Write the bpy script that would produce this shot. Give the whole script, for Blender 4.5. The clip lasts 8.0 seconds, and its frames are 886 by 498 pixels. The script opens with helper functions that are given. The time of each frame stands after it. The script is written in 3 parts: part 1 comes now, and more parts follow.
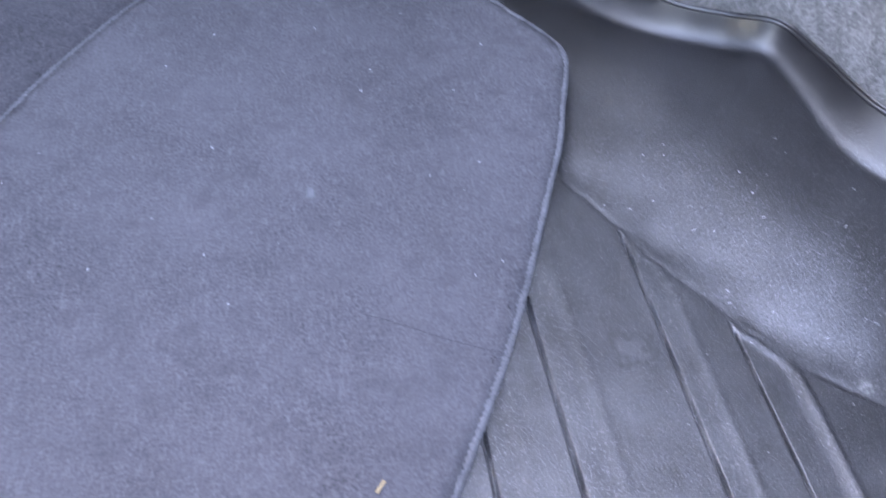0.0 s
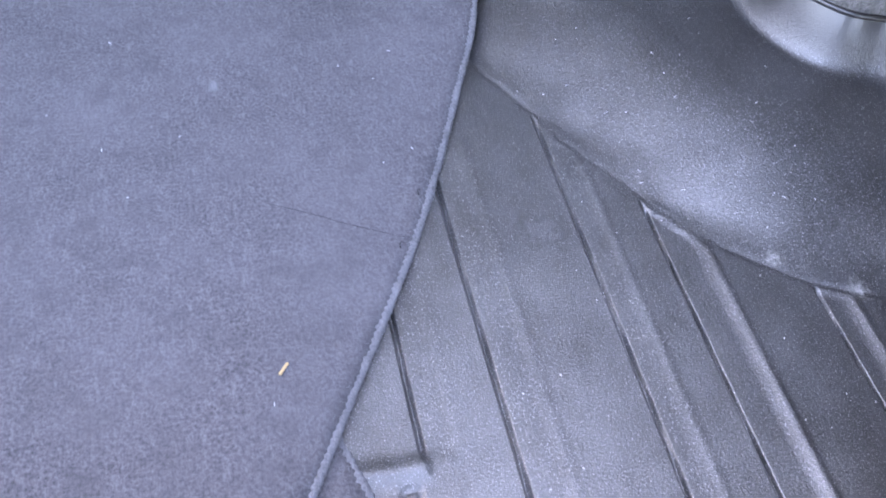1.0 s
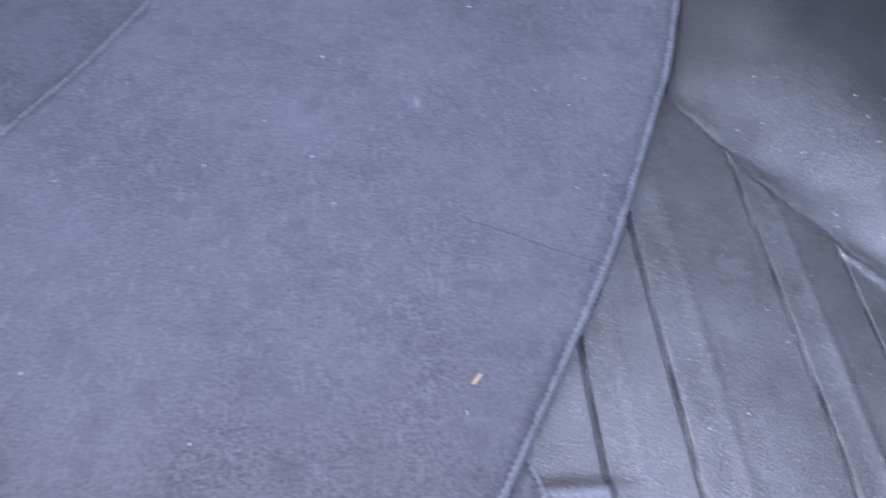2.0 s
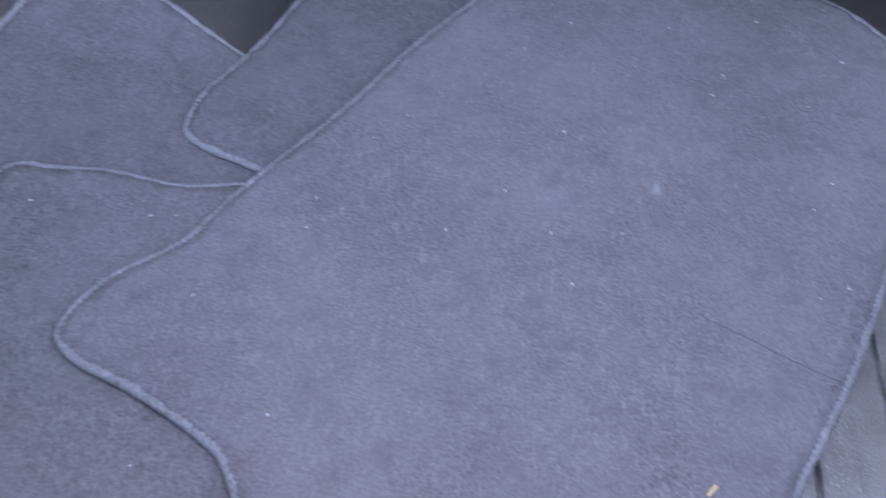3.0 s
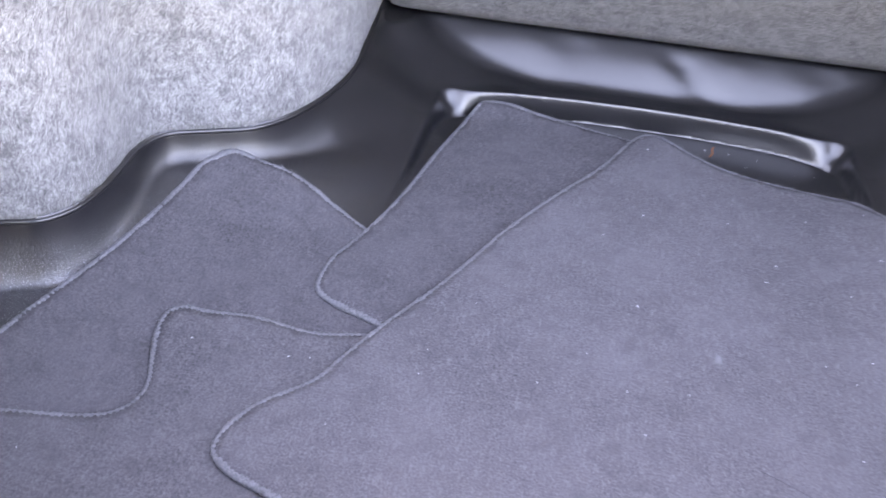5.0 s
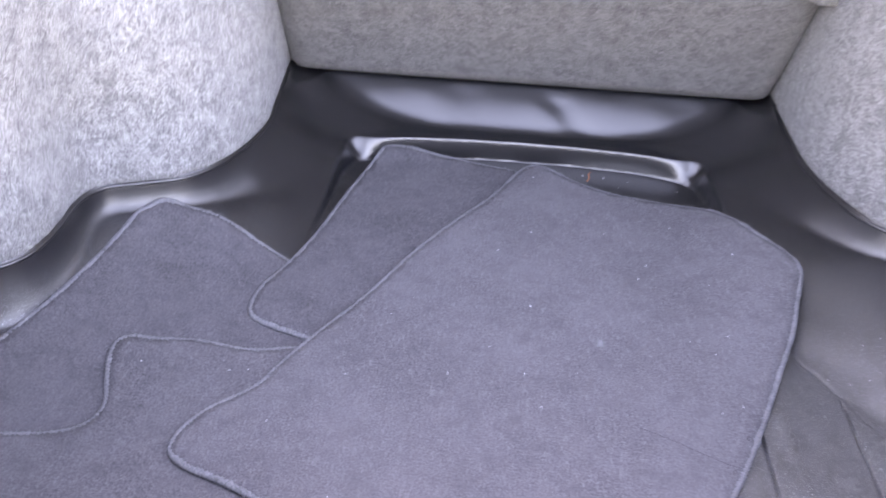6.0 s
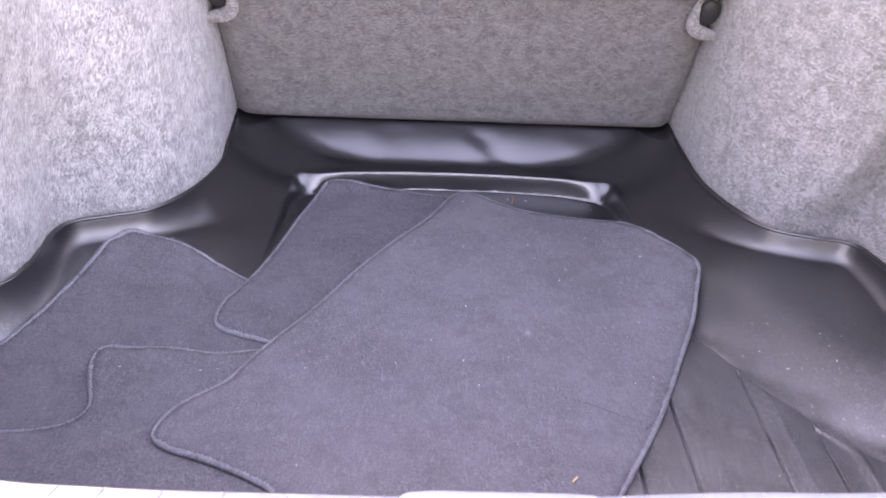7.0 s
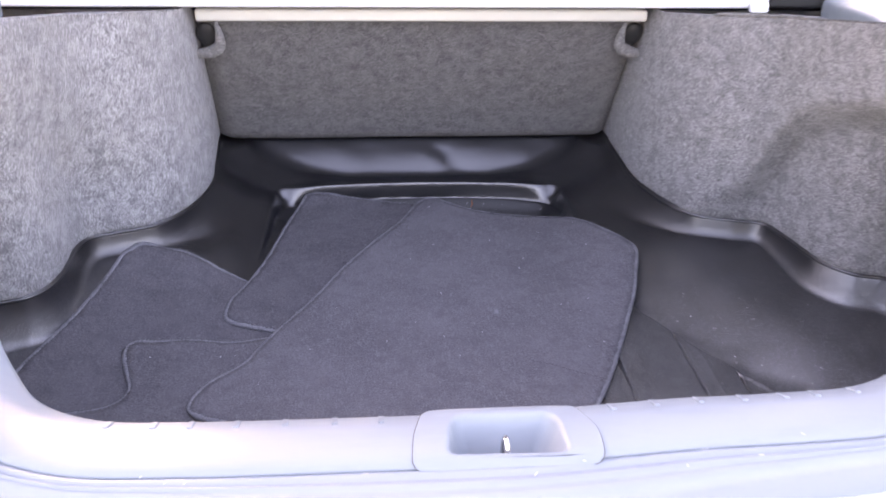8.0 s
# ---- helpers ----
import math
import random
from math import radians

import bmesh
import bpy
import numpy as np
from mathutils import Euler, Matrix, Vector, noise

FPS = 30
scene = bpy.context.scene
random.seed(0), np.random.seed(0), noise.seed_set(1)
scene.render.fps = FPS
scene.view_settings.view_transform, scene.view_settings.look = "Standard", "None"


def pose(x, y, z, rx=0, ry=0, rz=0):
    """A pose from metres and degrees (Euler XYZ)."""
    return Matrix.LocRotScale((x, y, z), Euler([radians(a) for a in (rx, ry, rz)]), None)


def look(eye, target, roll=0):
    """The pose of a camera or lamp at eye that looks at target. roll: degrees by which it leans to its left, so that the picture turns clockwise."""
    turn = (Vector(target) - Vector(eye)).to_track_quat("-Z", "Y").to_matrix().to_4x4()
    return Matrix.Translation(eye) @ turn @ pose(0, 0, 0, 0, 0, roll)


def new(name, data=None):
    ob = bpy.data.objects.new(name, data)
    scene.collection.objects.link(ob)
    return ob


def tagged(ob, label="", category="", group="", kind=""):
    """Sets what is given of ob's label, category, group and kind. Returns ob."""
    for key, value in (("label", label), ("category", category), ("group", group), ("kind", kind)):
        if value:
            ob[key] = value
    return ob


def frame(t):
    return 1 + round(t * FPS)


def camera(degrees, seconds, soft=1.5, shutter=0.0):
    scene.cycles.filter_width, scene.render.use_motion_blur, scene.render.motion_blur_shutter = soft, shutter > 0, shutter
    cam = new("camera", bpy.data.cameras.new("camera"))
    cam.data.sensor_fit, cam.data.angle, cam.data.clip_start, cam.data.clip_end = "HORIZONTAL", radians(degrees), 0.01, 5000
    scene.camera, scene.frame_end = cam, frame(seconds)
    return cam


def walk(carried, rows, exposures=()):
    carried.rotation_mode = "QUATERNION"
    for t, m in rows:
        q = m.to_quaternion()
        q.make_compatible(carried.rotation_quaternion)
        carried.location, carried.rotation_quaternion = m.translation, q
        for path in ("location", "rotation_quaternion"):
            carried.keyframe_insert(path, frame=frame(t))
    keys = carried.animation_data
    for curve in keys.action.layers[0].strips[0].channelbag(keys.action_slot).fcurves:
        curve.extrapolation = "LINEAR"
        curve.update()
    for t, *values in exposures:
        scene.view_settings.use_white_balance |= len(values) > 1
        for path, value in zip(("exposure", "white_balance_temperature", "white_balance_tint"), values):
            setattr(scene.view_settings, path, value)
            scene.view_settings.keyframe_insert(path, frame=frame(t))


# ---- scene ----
# The open boot of a car. x right, y towards the seats, z up from the rubber boot liner's floor.
cam = camera(50.8, 8.0, soft=1.7, shutter=0.5)
PATH = [
    (0, (0.039, 0.012, 0.537), (0.432, 1.346, -0.901), 9.2),
    (0.5, (0.075, -0.008, 0.53), (0.464, 1.258, -0.969), 8.0),
    (1, (0.078, -0.015, 0.516), (0.536, 1.189, -1.014), 10.3),
    (1.2, (0.074, -0.016, 0.515), (0.513, 1.182, -1.025), 10.3),
    (2.3, (0.005, -0.02, 0.523), (0.111, 1.298, -0.978), 5.2),
    (2.5, (-0.013, -0.015, 0.525), (0.05, 1.318, -0.965), 5.7),
    (3, (-0.051, 0.0, 0.536), (-0.132, 1.342, -0.944), 4.2),
    (3.5, (-0.084, 0.002, 0.547), (-0.295, 1.38, -0.888), 3.4),
    (4, (-0.09, -0.007, 0.562), (-0.391, 1.409, -0.817), 2.5),
    (4.5, (-0.088, -0.045, 0.592), (-0.405, 1.452, -0.696), 2.9),
    (4.7, (-0.087, -0.073, 0.599), (-0.379, 1.463, -0.648), 3.4),
    (5.8, (-0.067, -0.226, 0.652), (-0.162, 1.423, -0.476), 3.8),
    (6, (-0.06, -0.256, 0.655), (-0.131, 1.422, -0.432), 3.2),
    (6.5, (-0.049, -0.345, 0.668), (-0.045, 1.394, -0.32), 3.5),
    (7, (-0.059, -0.414, 0.668), (-0.002, 1.34, -0.291), 2.6),
    (7.5, (-0.069, -0.49, 0.694), (0.016, 1.257, -0.276), 1.2),
    (7.7, (-0.085, -0.531, 0.713), (0.03, 1.22, -0.245), 1.5),
    (8, (-0.118, -0.604, 0.728), (0.065, 1.164, -0.188), 1.5),
]
EXPOSURE = [(0.0, 4.3, 7750, 28), (1.0, 4.45, 7750, 28), (2.5, 4.15, 7750, 29), (3.5, 4.2, 8050, 29), (4.5, 4.5, 8750, 33), (6.0, 4.5, 9000, 37), (6.5, 4.5, 9400, 45), (7.5, 4.05, 9200, 42), (8.0, 3.75, 9000, 39)]
walk(cam, [(t, look(eye, target, roll)) for t, eye, target, roll in PATH], EXPOSURE)

# ---- light: a clear sky, the sun ahead of the car and to its left, so that it strikes the sill alone ----
SUN_EL, SUN_AZ = radians(24), radians(-20)  # azimuth from +y, to the right
world = bpy.data.worlds.new("world")
scene.world = world
world.use_nodes = True
wt = world.node_tree
sky = wt.nodes.new("ShaderNodeTexSky")
sky.sky_type = "NISHITA"
sky.sun_disc = False
sky.sun_elevation = SUN_EL
sky.sun_rotation = SUN_AZ
sky.dust_density = 3.0
wt.links.new(sky.outputs[0], wt.nodes["Background"].inputs[0])
wt.nodes["Background"].inputs[1].default_value = 0.15
sun_dir = Vector((math.sin(SUN_AZ) * math.cos(SUN_EL), math.cos(SUN_AZ) * math.cos(SUN_EL), math.sin(SUN_EL)))
sun = new("sun", bpy.data.lights.new("sun", "SUN"))
sun.data.energy = 1.0
sun.data.angle = radians(10)
sun.data.color = (1.0, 0.985, 0.96)
sun.matrix_world = look(sun_dir * 10, (0, 0, 0))


# ---- materials ----
def material(name, base, rough=0.6, metal=0.0):
    m = bpy.data.materials.new(name)
    m.use_nodes = True
    b = m.node_tree.nodes["Principled BSDF"]
    b.inputs["Base Color"].default_value = (*base, 1)
    b.inputs["Roughness"].default_value = rough
    b.inputs["Metallic"].default_value = metal
    return m, m.node_tree, b


def node(nt, kind, **values):
    n = nt.nodes.new(kind)
    for key, value in values.items():
        n.inputs[key.replace("_", " ")].default_value = value
    return n


def noise_of(nt, coords, scale, detail=3.0, rough=0.55, stretch=None, turn=0.0):
    n = node(nt, "ShaderNodeTexNoise", Scale=scale, Detail=detail, Roughness=rough)
    if stretch:
        mp = node(nt, "ShaderNodeMapping")
        mp.inputs["Scale"].default_value = stretch
        mp.inputs["Rotation"].default_value = (0, 0, turn)
        nt.links.new(coords, mp.inputs["Vector"])
        coords = mp.outputs[0]
    nt.links.new(coords, n.inputs["Vector"])
    return n.outputs["Fac"]


def ramp(nt, fac, stops):
    r = nt.nodes.new("ShaderNodeValToRGB")
    el = r.color_ramp.elements
    while len(el) < len(stops):
        el.new(0.5)
    for e, (pos, col) in zip(el, stops):
        e.position = pos
        e.color = (*col, 1) if len(col) == 3 else col
    nt.links.new(fac, r.inputs[0])
    return r.outputs[0]


def mixed(nt, fac, a, b, mode="MIX"):
    m = nt.nodes.new("ShaderNodeMix")
    m.data_type, m.blend_type = "RGBA", mode
    for value, socket in ((fac, m.inputs[0]), (a, m.inputs[6]), (b, m.inputs[7])):
        if isinstance(value, (int, float)):
            socket.default_value = value
        elif isinstance(value, tuple):
            socket.default_value = (*value, 1)
        else:
            nt.links.new(value, socket)
    return m.outputs[2]


def maths(nt, op, a, b=0.0):
    m = nt.nodes.new("ShaderNodeMath")
    m.operation = op
    for value, socket in ((a, m.inputs[0]), (b, m.inputs[1])):
        if isinstance(value, (int, float)):
            socket.default_value = value
        else:
            nt.links.new(value, socket)
    return m.outputs[0]


def bump(nt, bsdf, height, strength, distance):
    b = node(nt, "ShaderNodeBump", Strength=strength, Distance=distance)
    nt.links.new(height, b.inputs["Height"])
    nt.links.new(b.outputs[0], bsdf.inputs["Normal"])


def place(nt):
    return nt.nodes.new("ShaderNodeTexCoord").outputs["Object"]


def grey(v):
    return (v, v, v)


def mat_pile(name, tone, spot=None):
    """Short needle-felt pile of a car mat; spot: x, y of one pale smudge."""
    m, nt, b = material(name, tone, 0.95)
    co = place(nt)
    fine = noise_of(nt, co, 430, 2, 0.7)
    fleck = noise_of(nt, co, 230, 3, 0.8, (1, 0.33, 1), 0.5)
    cross = noise_of(nt, co, 260, 2, 0.8, (0.35, 1, 1), 0.9)
    blotch = noise_of(nt, co, 9, 4, 0.6)
    patch = noise_of(nt, co, 42, 4, 0.65)
    col = ramp(nt, fine, [(0.32, tuple(c * 0.6 for c in tone)), (0.68, tuple(c * 1.4 for c in tone))])
    col = mixed(nt, ramp(nt, fleck, [(0.53, grey(0)), (0.70, grey(0.38))]), col, tuple(c * 2.1 for c in tone))
    col = mixed(nt, ramp(nt, cross, [(0.30, grey(0.42)), (0.44, grey(0))]), col, tuple(c * 0.45 for c in tone))
    col = mixed(nt, ramp(nt, blotch, [(0.38, grey(0)), (0.66, grey(0.5))]), col, tuple(c * 1.4 for c in tone))
    col = mixed(nt, ramp(nt, patch, [(0.48, grey(0)), (0.68, grey(0.4))]), col, tuple(c * 0.7 for c in tone))
    if spot:
        away = node(nt, "ShaderNodeVectorMath")
        away.operation = "DISTANCE"
        mp = node(nt, "ShaderNodeMapping")
        mp.inputs["Scale"].default_value = (1.0, 0.62, 0.0)
        nt.links.new(co, mp.inputs["Vector"])
        nt.links.new(mp.outputs[0], away.inputs[0])
        away.inputs[1].default_value = (spot[0], spot[1] * 0.62, 0)
        edge = maths(nt, "ADD", away.outputs["Value"], maths(nt, "MULTIPLY", fleck, 0.006))
        col = mixed(nt, ramp(nt, edge, [(0.004, grey(0.5)), (0.0085, grey(0))]), col, (0.27, 0.28, 0.31))
    nt.links.new(col, b.inputs["Base Color"])
    b.inputs["Sheen Weight"].default_value = 0.03
    b.inputs["Sheen Roughness"].default_value = 0.6
    b.inputs["Specular IOR Level"].default_value = 0.08
    bump(nt, b, maths(nt, "ADD", maths(nt, "ADD", fine, fleck), cross), 0.6, 0.0009)
    return m


def heather(name, dark, light, scale, lie, strength=0.6):
    """Needle-punch lining of dark and pale fibres; lie: the stretch and the turn (degrees, XYZ) of the fibres."""
    m, nt, b = material(name, light, 0.95)
    co = place(nt)
    mp = node(nt, "ShaderNodeMapping")
    mp.inputs["Scale"].default_value = lie[0]
    turned = node(nt, "ShaderNodeMapping")
    turned.inputs["Rotation"].default_value = tuple(radians(a) for a in lie[1])
    warp = node(nt, "ShaderNodeTexNoise", Scale=35.0, Detail=2.0)
    nt.links.new(co, warp.inputs["Vector"])
    sway = node(nt, "ShaderNodeVectorMath")
    sway.operation = "SCALE"
    sway.inputs["Scale"].default_value = 0.022
    nt.links.new(warp.outputs["Color"], sway.inputs[0])
    moved = node(nt, "ShaderNodeVectorMath")
    nt.links.new(co, moved.inputs[0])
    nt.links.new(sway.outputs[0], moved.inputs[1])
    nt.links.new(moved.outputs[0], turned.inputs["Vector"])
    nt.links.new(turned.outputs[0], mp.inputs["Vector"])
    lain = mp.outputs[0]
    fibre = noise_of(nt, lain, scale, 4, 0.72)
    second = noise_of(nt, lain, scale * 1.9, 3, 0.7)
    fine = noise_of(nt, co, 900, 2, 0.6)
    clump = noise_of(nt, co, 48, 4, 0.7)
    broad = noise_of(nt, co, 9, 3, 0.6)
    mid = tuple((a * 1.2 + c) / 2.6 for a, c in zip(dark, light))
    col = ramp(nt, fibre, [(0.37, dark), (0.49, mid), (0.63, light)])
    col = mixed(nt, 0.4, col, ramp(nt, second, [(0.40, dark), (0.60, light)]))
    col = mixed(nt, ramp(nt, clump, [(0.34, grey(0.5)), (0.50, grey(0))]), col, dark)
    col = mixed(nt, ramp(nt, clump, [(0.52, grey(0)), (0.68, grey(0.35))]), col, light)
    col = mixed(nt, ramp(nt, fine, [(0.35, grey(0.45)), (0.5, grey(0))]), col, dark)
    col = mixed(nt, ramp(nt, broad, [(0.4, grey(0)), (0.7, grey(0.2))]), col, mid)
    nt.links.new(col, b.inputs["Base Color"])
    b.inputs["Sheen Weight"].default_value = 0.25
    b.inputs["Sheen Roughness"].default_value = 0.5
    b.inputs["Specular IOR Level"].default_value = 0.15
    bump(nt, b, maths(nt, "ADD", fibre, maths(nt, "MULTIPLY", fine, 0.4)), strength, 0.003)
    return m


def rubber(name):
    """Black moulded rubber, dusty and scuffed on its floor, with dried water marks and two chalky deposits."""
    m, nt, b = material(name, (0.02, 0.02, 0.022), 0.3)
    co = place(nt)
    grain = noise_of(nt, co, 560, 3, 0.7)
    dust = noise_of(nt, co, 16, 5, 0.65)
    scuff = noise_of(nt, co, 70, 4, 0.7, (1, 0.18, 1), 0.12)
    ragged = noise_of(nt, co, 85, 5, 0.68)
    crumb = noise_of(nt, co, 240, 4, 0.75)
    speck = noise_of(nt, co, 900, 2, 0.6)
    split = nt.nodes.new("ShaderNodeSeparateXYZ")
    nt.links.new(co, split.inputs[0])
    # Dust film; its fade towards the seats paints in the dimmer light there.
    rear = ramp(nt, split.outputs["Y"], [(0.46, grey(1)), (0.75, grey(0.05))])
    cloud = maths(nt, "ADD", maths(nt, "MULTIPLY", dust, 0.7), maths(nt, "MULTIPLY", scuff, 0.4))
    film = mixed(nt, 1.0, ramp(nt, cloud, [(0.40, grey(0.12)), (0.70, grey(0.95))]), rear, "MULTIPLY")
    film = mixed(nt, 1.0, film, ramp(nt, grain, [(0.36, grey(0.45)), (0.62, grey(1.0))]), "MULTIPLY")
    # The film also thins with height.
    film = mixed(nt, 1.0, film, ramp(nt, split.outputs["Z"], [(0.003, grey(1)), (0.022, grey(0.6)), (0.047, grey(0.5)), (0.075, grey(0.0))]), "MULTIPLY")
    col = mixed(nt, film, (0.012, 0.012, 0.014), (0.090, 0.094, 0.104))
    # Pale specks stand for dust and for glints of the grain.
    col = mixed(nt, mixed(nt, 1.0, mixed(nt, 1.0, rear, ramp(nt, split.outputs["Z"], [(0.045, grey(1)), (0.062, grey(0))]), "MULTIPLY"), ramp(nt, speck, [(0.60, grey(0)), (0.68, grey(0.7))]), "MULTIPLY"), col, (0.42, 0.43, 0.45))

    def away(x, y, wobble, edge=ragged):
        d = node(nt, "ShaderNodeVectorMath")
        d.operation = "DISTANCE"
        mp = node(nt, "ShaderNodeMapping")
        mp.inputs["Scale"].default_value = (1, 1, 0)
        nt.links.new(co, mp.inputs["Vector"])
        nt.links.new(mp.outputs[0], d.inputs[0])
        d.inputs[1].default_value = (x, y, 0)
        return maths(nt, "ADD", d.outputs["Value"], maths(nt, "MULTIPLY", maths(nt, "SUBTRACT", edge, 0.5), wobble))

    worn = ramp(nt, noise_of(nt, co, 60, 4, 0.65, (1, 0.10, 1), 0.06), [(0.36, grey(0.80)), (0.56, grey(1.0))])
    worn = mixed(nt, 1.0, worn, ramp(nt, dust, [(0.36, grey(0.78)), (0.62, grey(1.0))]), "MULTIPLY")
    for x, y, r in ((0.311, 0.398, 0.016), (0.363, 0.458, 0.010)):
        ring = ramp(nt, away(x, y, 0.062), [(r - 0.0060, grey(0)), (r - 0.0015, grey(0.75)), (r + 0.0022, grey(0))])
        inner = ramp(nt, away(x, y, 0.062), [(r - 0.006, grey(0.12)), (r - 0.003, grey(0))])
        col = mixed(nt, inner, col, (0.17, 0.175, 0.19))
        col = mixed(nt, ring, col, (0.012, 0.012, 0.013))
        worn = mixed(nt, ring, worn, grey(0.3))
    for x, y, r in ((0.480, 0.349, 0.008), (0.535, 0.312, 0.010)):
        chalk = ramp(nt, away(x, y, 0.030, crumb), [(0.0, grey(0.9)), (r * 0.9, grey(0))])
        col = mixed(nt, chalk, col, (0.36, 0.36, 0.36))
    nt.links.new(col, b.inputs["Base Color"])
    high = maths(nt, "MAXIMUM", ramp(nt, split.outputs["Z"], [(0.045, grey(0)), (0.062, grey(0.7)), (0.078, grey(1))]), ramp(nt, split.outputs["Y"], [(0.66, grey(0)), (0.85, grey(1))]))
    nt.links.new(ramp(nt, high, [(0.0, grey(0.38)), (0.7, grey(0.34)), (1.0, grey(0.28))]), b.inputs["Roughness"])
    nt.links.new(maths(nt, "MAXIMUM", worn, ramp(nt, high, [(0.6, grey(0.0)), (1.0, grey(1.0))])), b.inputs["Coat Weight"])
    nt.links.new(ramp(nt, high, [(0.0, grey(0.25)), (0.7, grey(0.24)), (1.0, grey(0.20))]), b.inputs["Coat Roughness"])
    b.inputs["Specular IOR Level"].default_value = 0.55
    nt.links.new(maths(nt, "SUBTRACT", 2.2, maths(nt, "MULTIPLY", high, 0.58)), b.inputs["Coat IOR"])
    relief = maths(nt, "ADD", grain, maths(nt, "MULTIPLY", scuff, 0.3))
    relief = maths(nt, "MULTIPLY", relief, ramp(nt, high, [(0.55, grey(1.0)), (1.0, grey(0.22))]))
    bump(nt, b, relief, 0.9, 0.0012)
    skin = node(nt, "ShaderNodeBump", Strength=0.62, Distance=0.0008)
    nt.links.new(relief, skin.inputs["Height"])
    nt.links.new(skin.outputs[0], b.inputs["Coat Normal"])
    return m


def paint(name, base, rough=0.28):
    """Car paint or moulded plastic with faint handling marks."""
    m, nt, b = material(name, base, rough)
    co = place(nt)
    marks = noise_of(nt, co, 30, 4, 0.7, (0.3, 1.5, 1))
    col = mixed(nt, ramp(nt, marks, [(0.5, grey(0)), (0.78, grey(0.3))]), base, tuple(c * 0.8 for c in base))
    nt.links.new(col, b.inputs["Base Color"])
    nt.links.new(ramp(nt, marks, [(0.3, grey(rough)), (0.75, grey(rough + 0.2))]), b.inputs["Roughness"])
    return m


MAT_TONE = (0.113, 0.111, 0.122)
# Felt in three tones: B and C darkest, D between, A palest.
M_PILE = mat_pile("mat_pile", (0.095, 0.093, 0.103))
M_PILE_STEPPED = mat_pile("mat_pile_mid", (0.106, 0.104, 0.114))
M_PILE_TOP = mat_pile("mat_pile_marked", MAT_TONE, (0.084, 0.56))
M_BIND = mat_pile("mat_binding", (0.162, 0.165, 0.179))
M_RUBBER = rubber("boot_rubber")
# Same felt, fibres lying differently; left paler, right darker, for the light on each.
M_TRIM_LIT = heather("wall_lining_lit", (0.105, 0.105, 0.11), (0.51, 0.51, 0.51), 340, ((1, 0.9, 0.28), (14, 0, 0)))
M_TRIM_DIM = heather("wall_lining_dim", (0.088, 0.087, 0.089), (0.385, 0.38, 0.376), 340, ((1, 0.28, 0.9), (24, 0, 0)))
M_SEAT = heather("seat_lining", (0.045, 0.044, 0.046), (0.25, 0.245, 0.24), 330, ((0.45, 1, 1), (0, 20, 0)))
M_WHITE = paint("white_paint", (0.80, 0.80, 0.80))
M_PLASTIC = paint("pale_plastic", (0.225, 0.262, 0.288), 0.38)
M_CREAM = paint("cream_primer", (0.6, 0.58, 0.5), 0.5)
# Black for the shelf and for fillers that stand in for shade.
M_DARK = paint("black_fill", (0.02, 0.02, 0.02), 0.5)
M_GAP = paint("seam_shade", (0.10, 0.10, 0.11), 0.6)
M_CHROME, _, _ = material("striker_steel", (0.7, 0.7, 0.72), 0.22, 1.0)
M_STRAW, _, _ = material("straw", (0.5, 0.36, 0.19), 0.7)
M_LINT, _, _ = material("lint", (0.5, 0.5, 0.53), 0.9)
M_THREAD, _, _ = material("dark_thread", (0.03, 0.03, 0.034), 0.8)
M_RUST, _, _ = material("dry_leaf", (0.28, 0.09, 0.03), 0.8)


def tarmac():
    m, nt, b = material("tarmac", (0.12, 0.12, 0.12), 0.9)
    co = place(nt)
    col = ramp(nt, noise_of(nt, co, 6, 6, 0.65), [(0.3, (0.09, 0.09, 0.095)), (0.7, (0.15, 0.15, 0.155))])
    nt.links.new(col, b.inputs["Base Color"])
    bump(nt, b, noise_of(nt, co, 120, 3), 0.3, 0.004)
    return m


M_GROUND = tarmac()


# ---- mesh helpers ----
def part(name, bm, mat, parent=None, label="", smooth=True):
    me = bpy.data.meshes.new(name)
    bmesh.ops.recalc_face_normals(bm, faces=bm.faces)
    bm.to_mesh(me)
    bm.free()
    return linked(name, me, mat, parent, label, smooth)


def linked(name, me, mat, parent=None, label="", smooth=True):
    me.materials.append(mat)
    if smooth:
        me.polygons.foreach_set("use_smooth", [True] * len(me.polygons))
    ob = new(name, me)
    ob.parent = parent
    if label:
        ob["label"] = label
    return ob


def ss(a, b, v):
    t = np.clip((np.asarray(v, float) - a) / (b - a), 0, 1)
    return t * t * (3 - 2 * t)


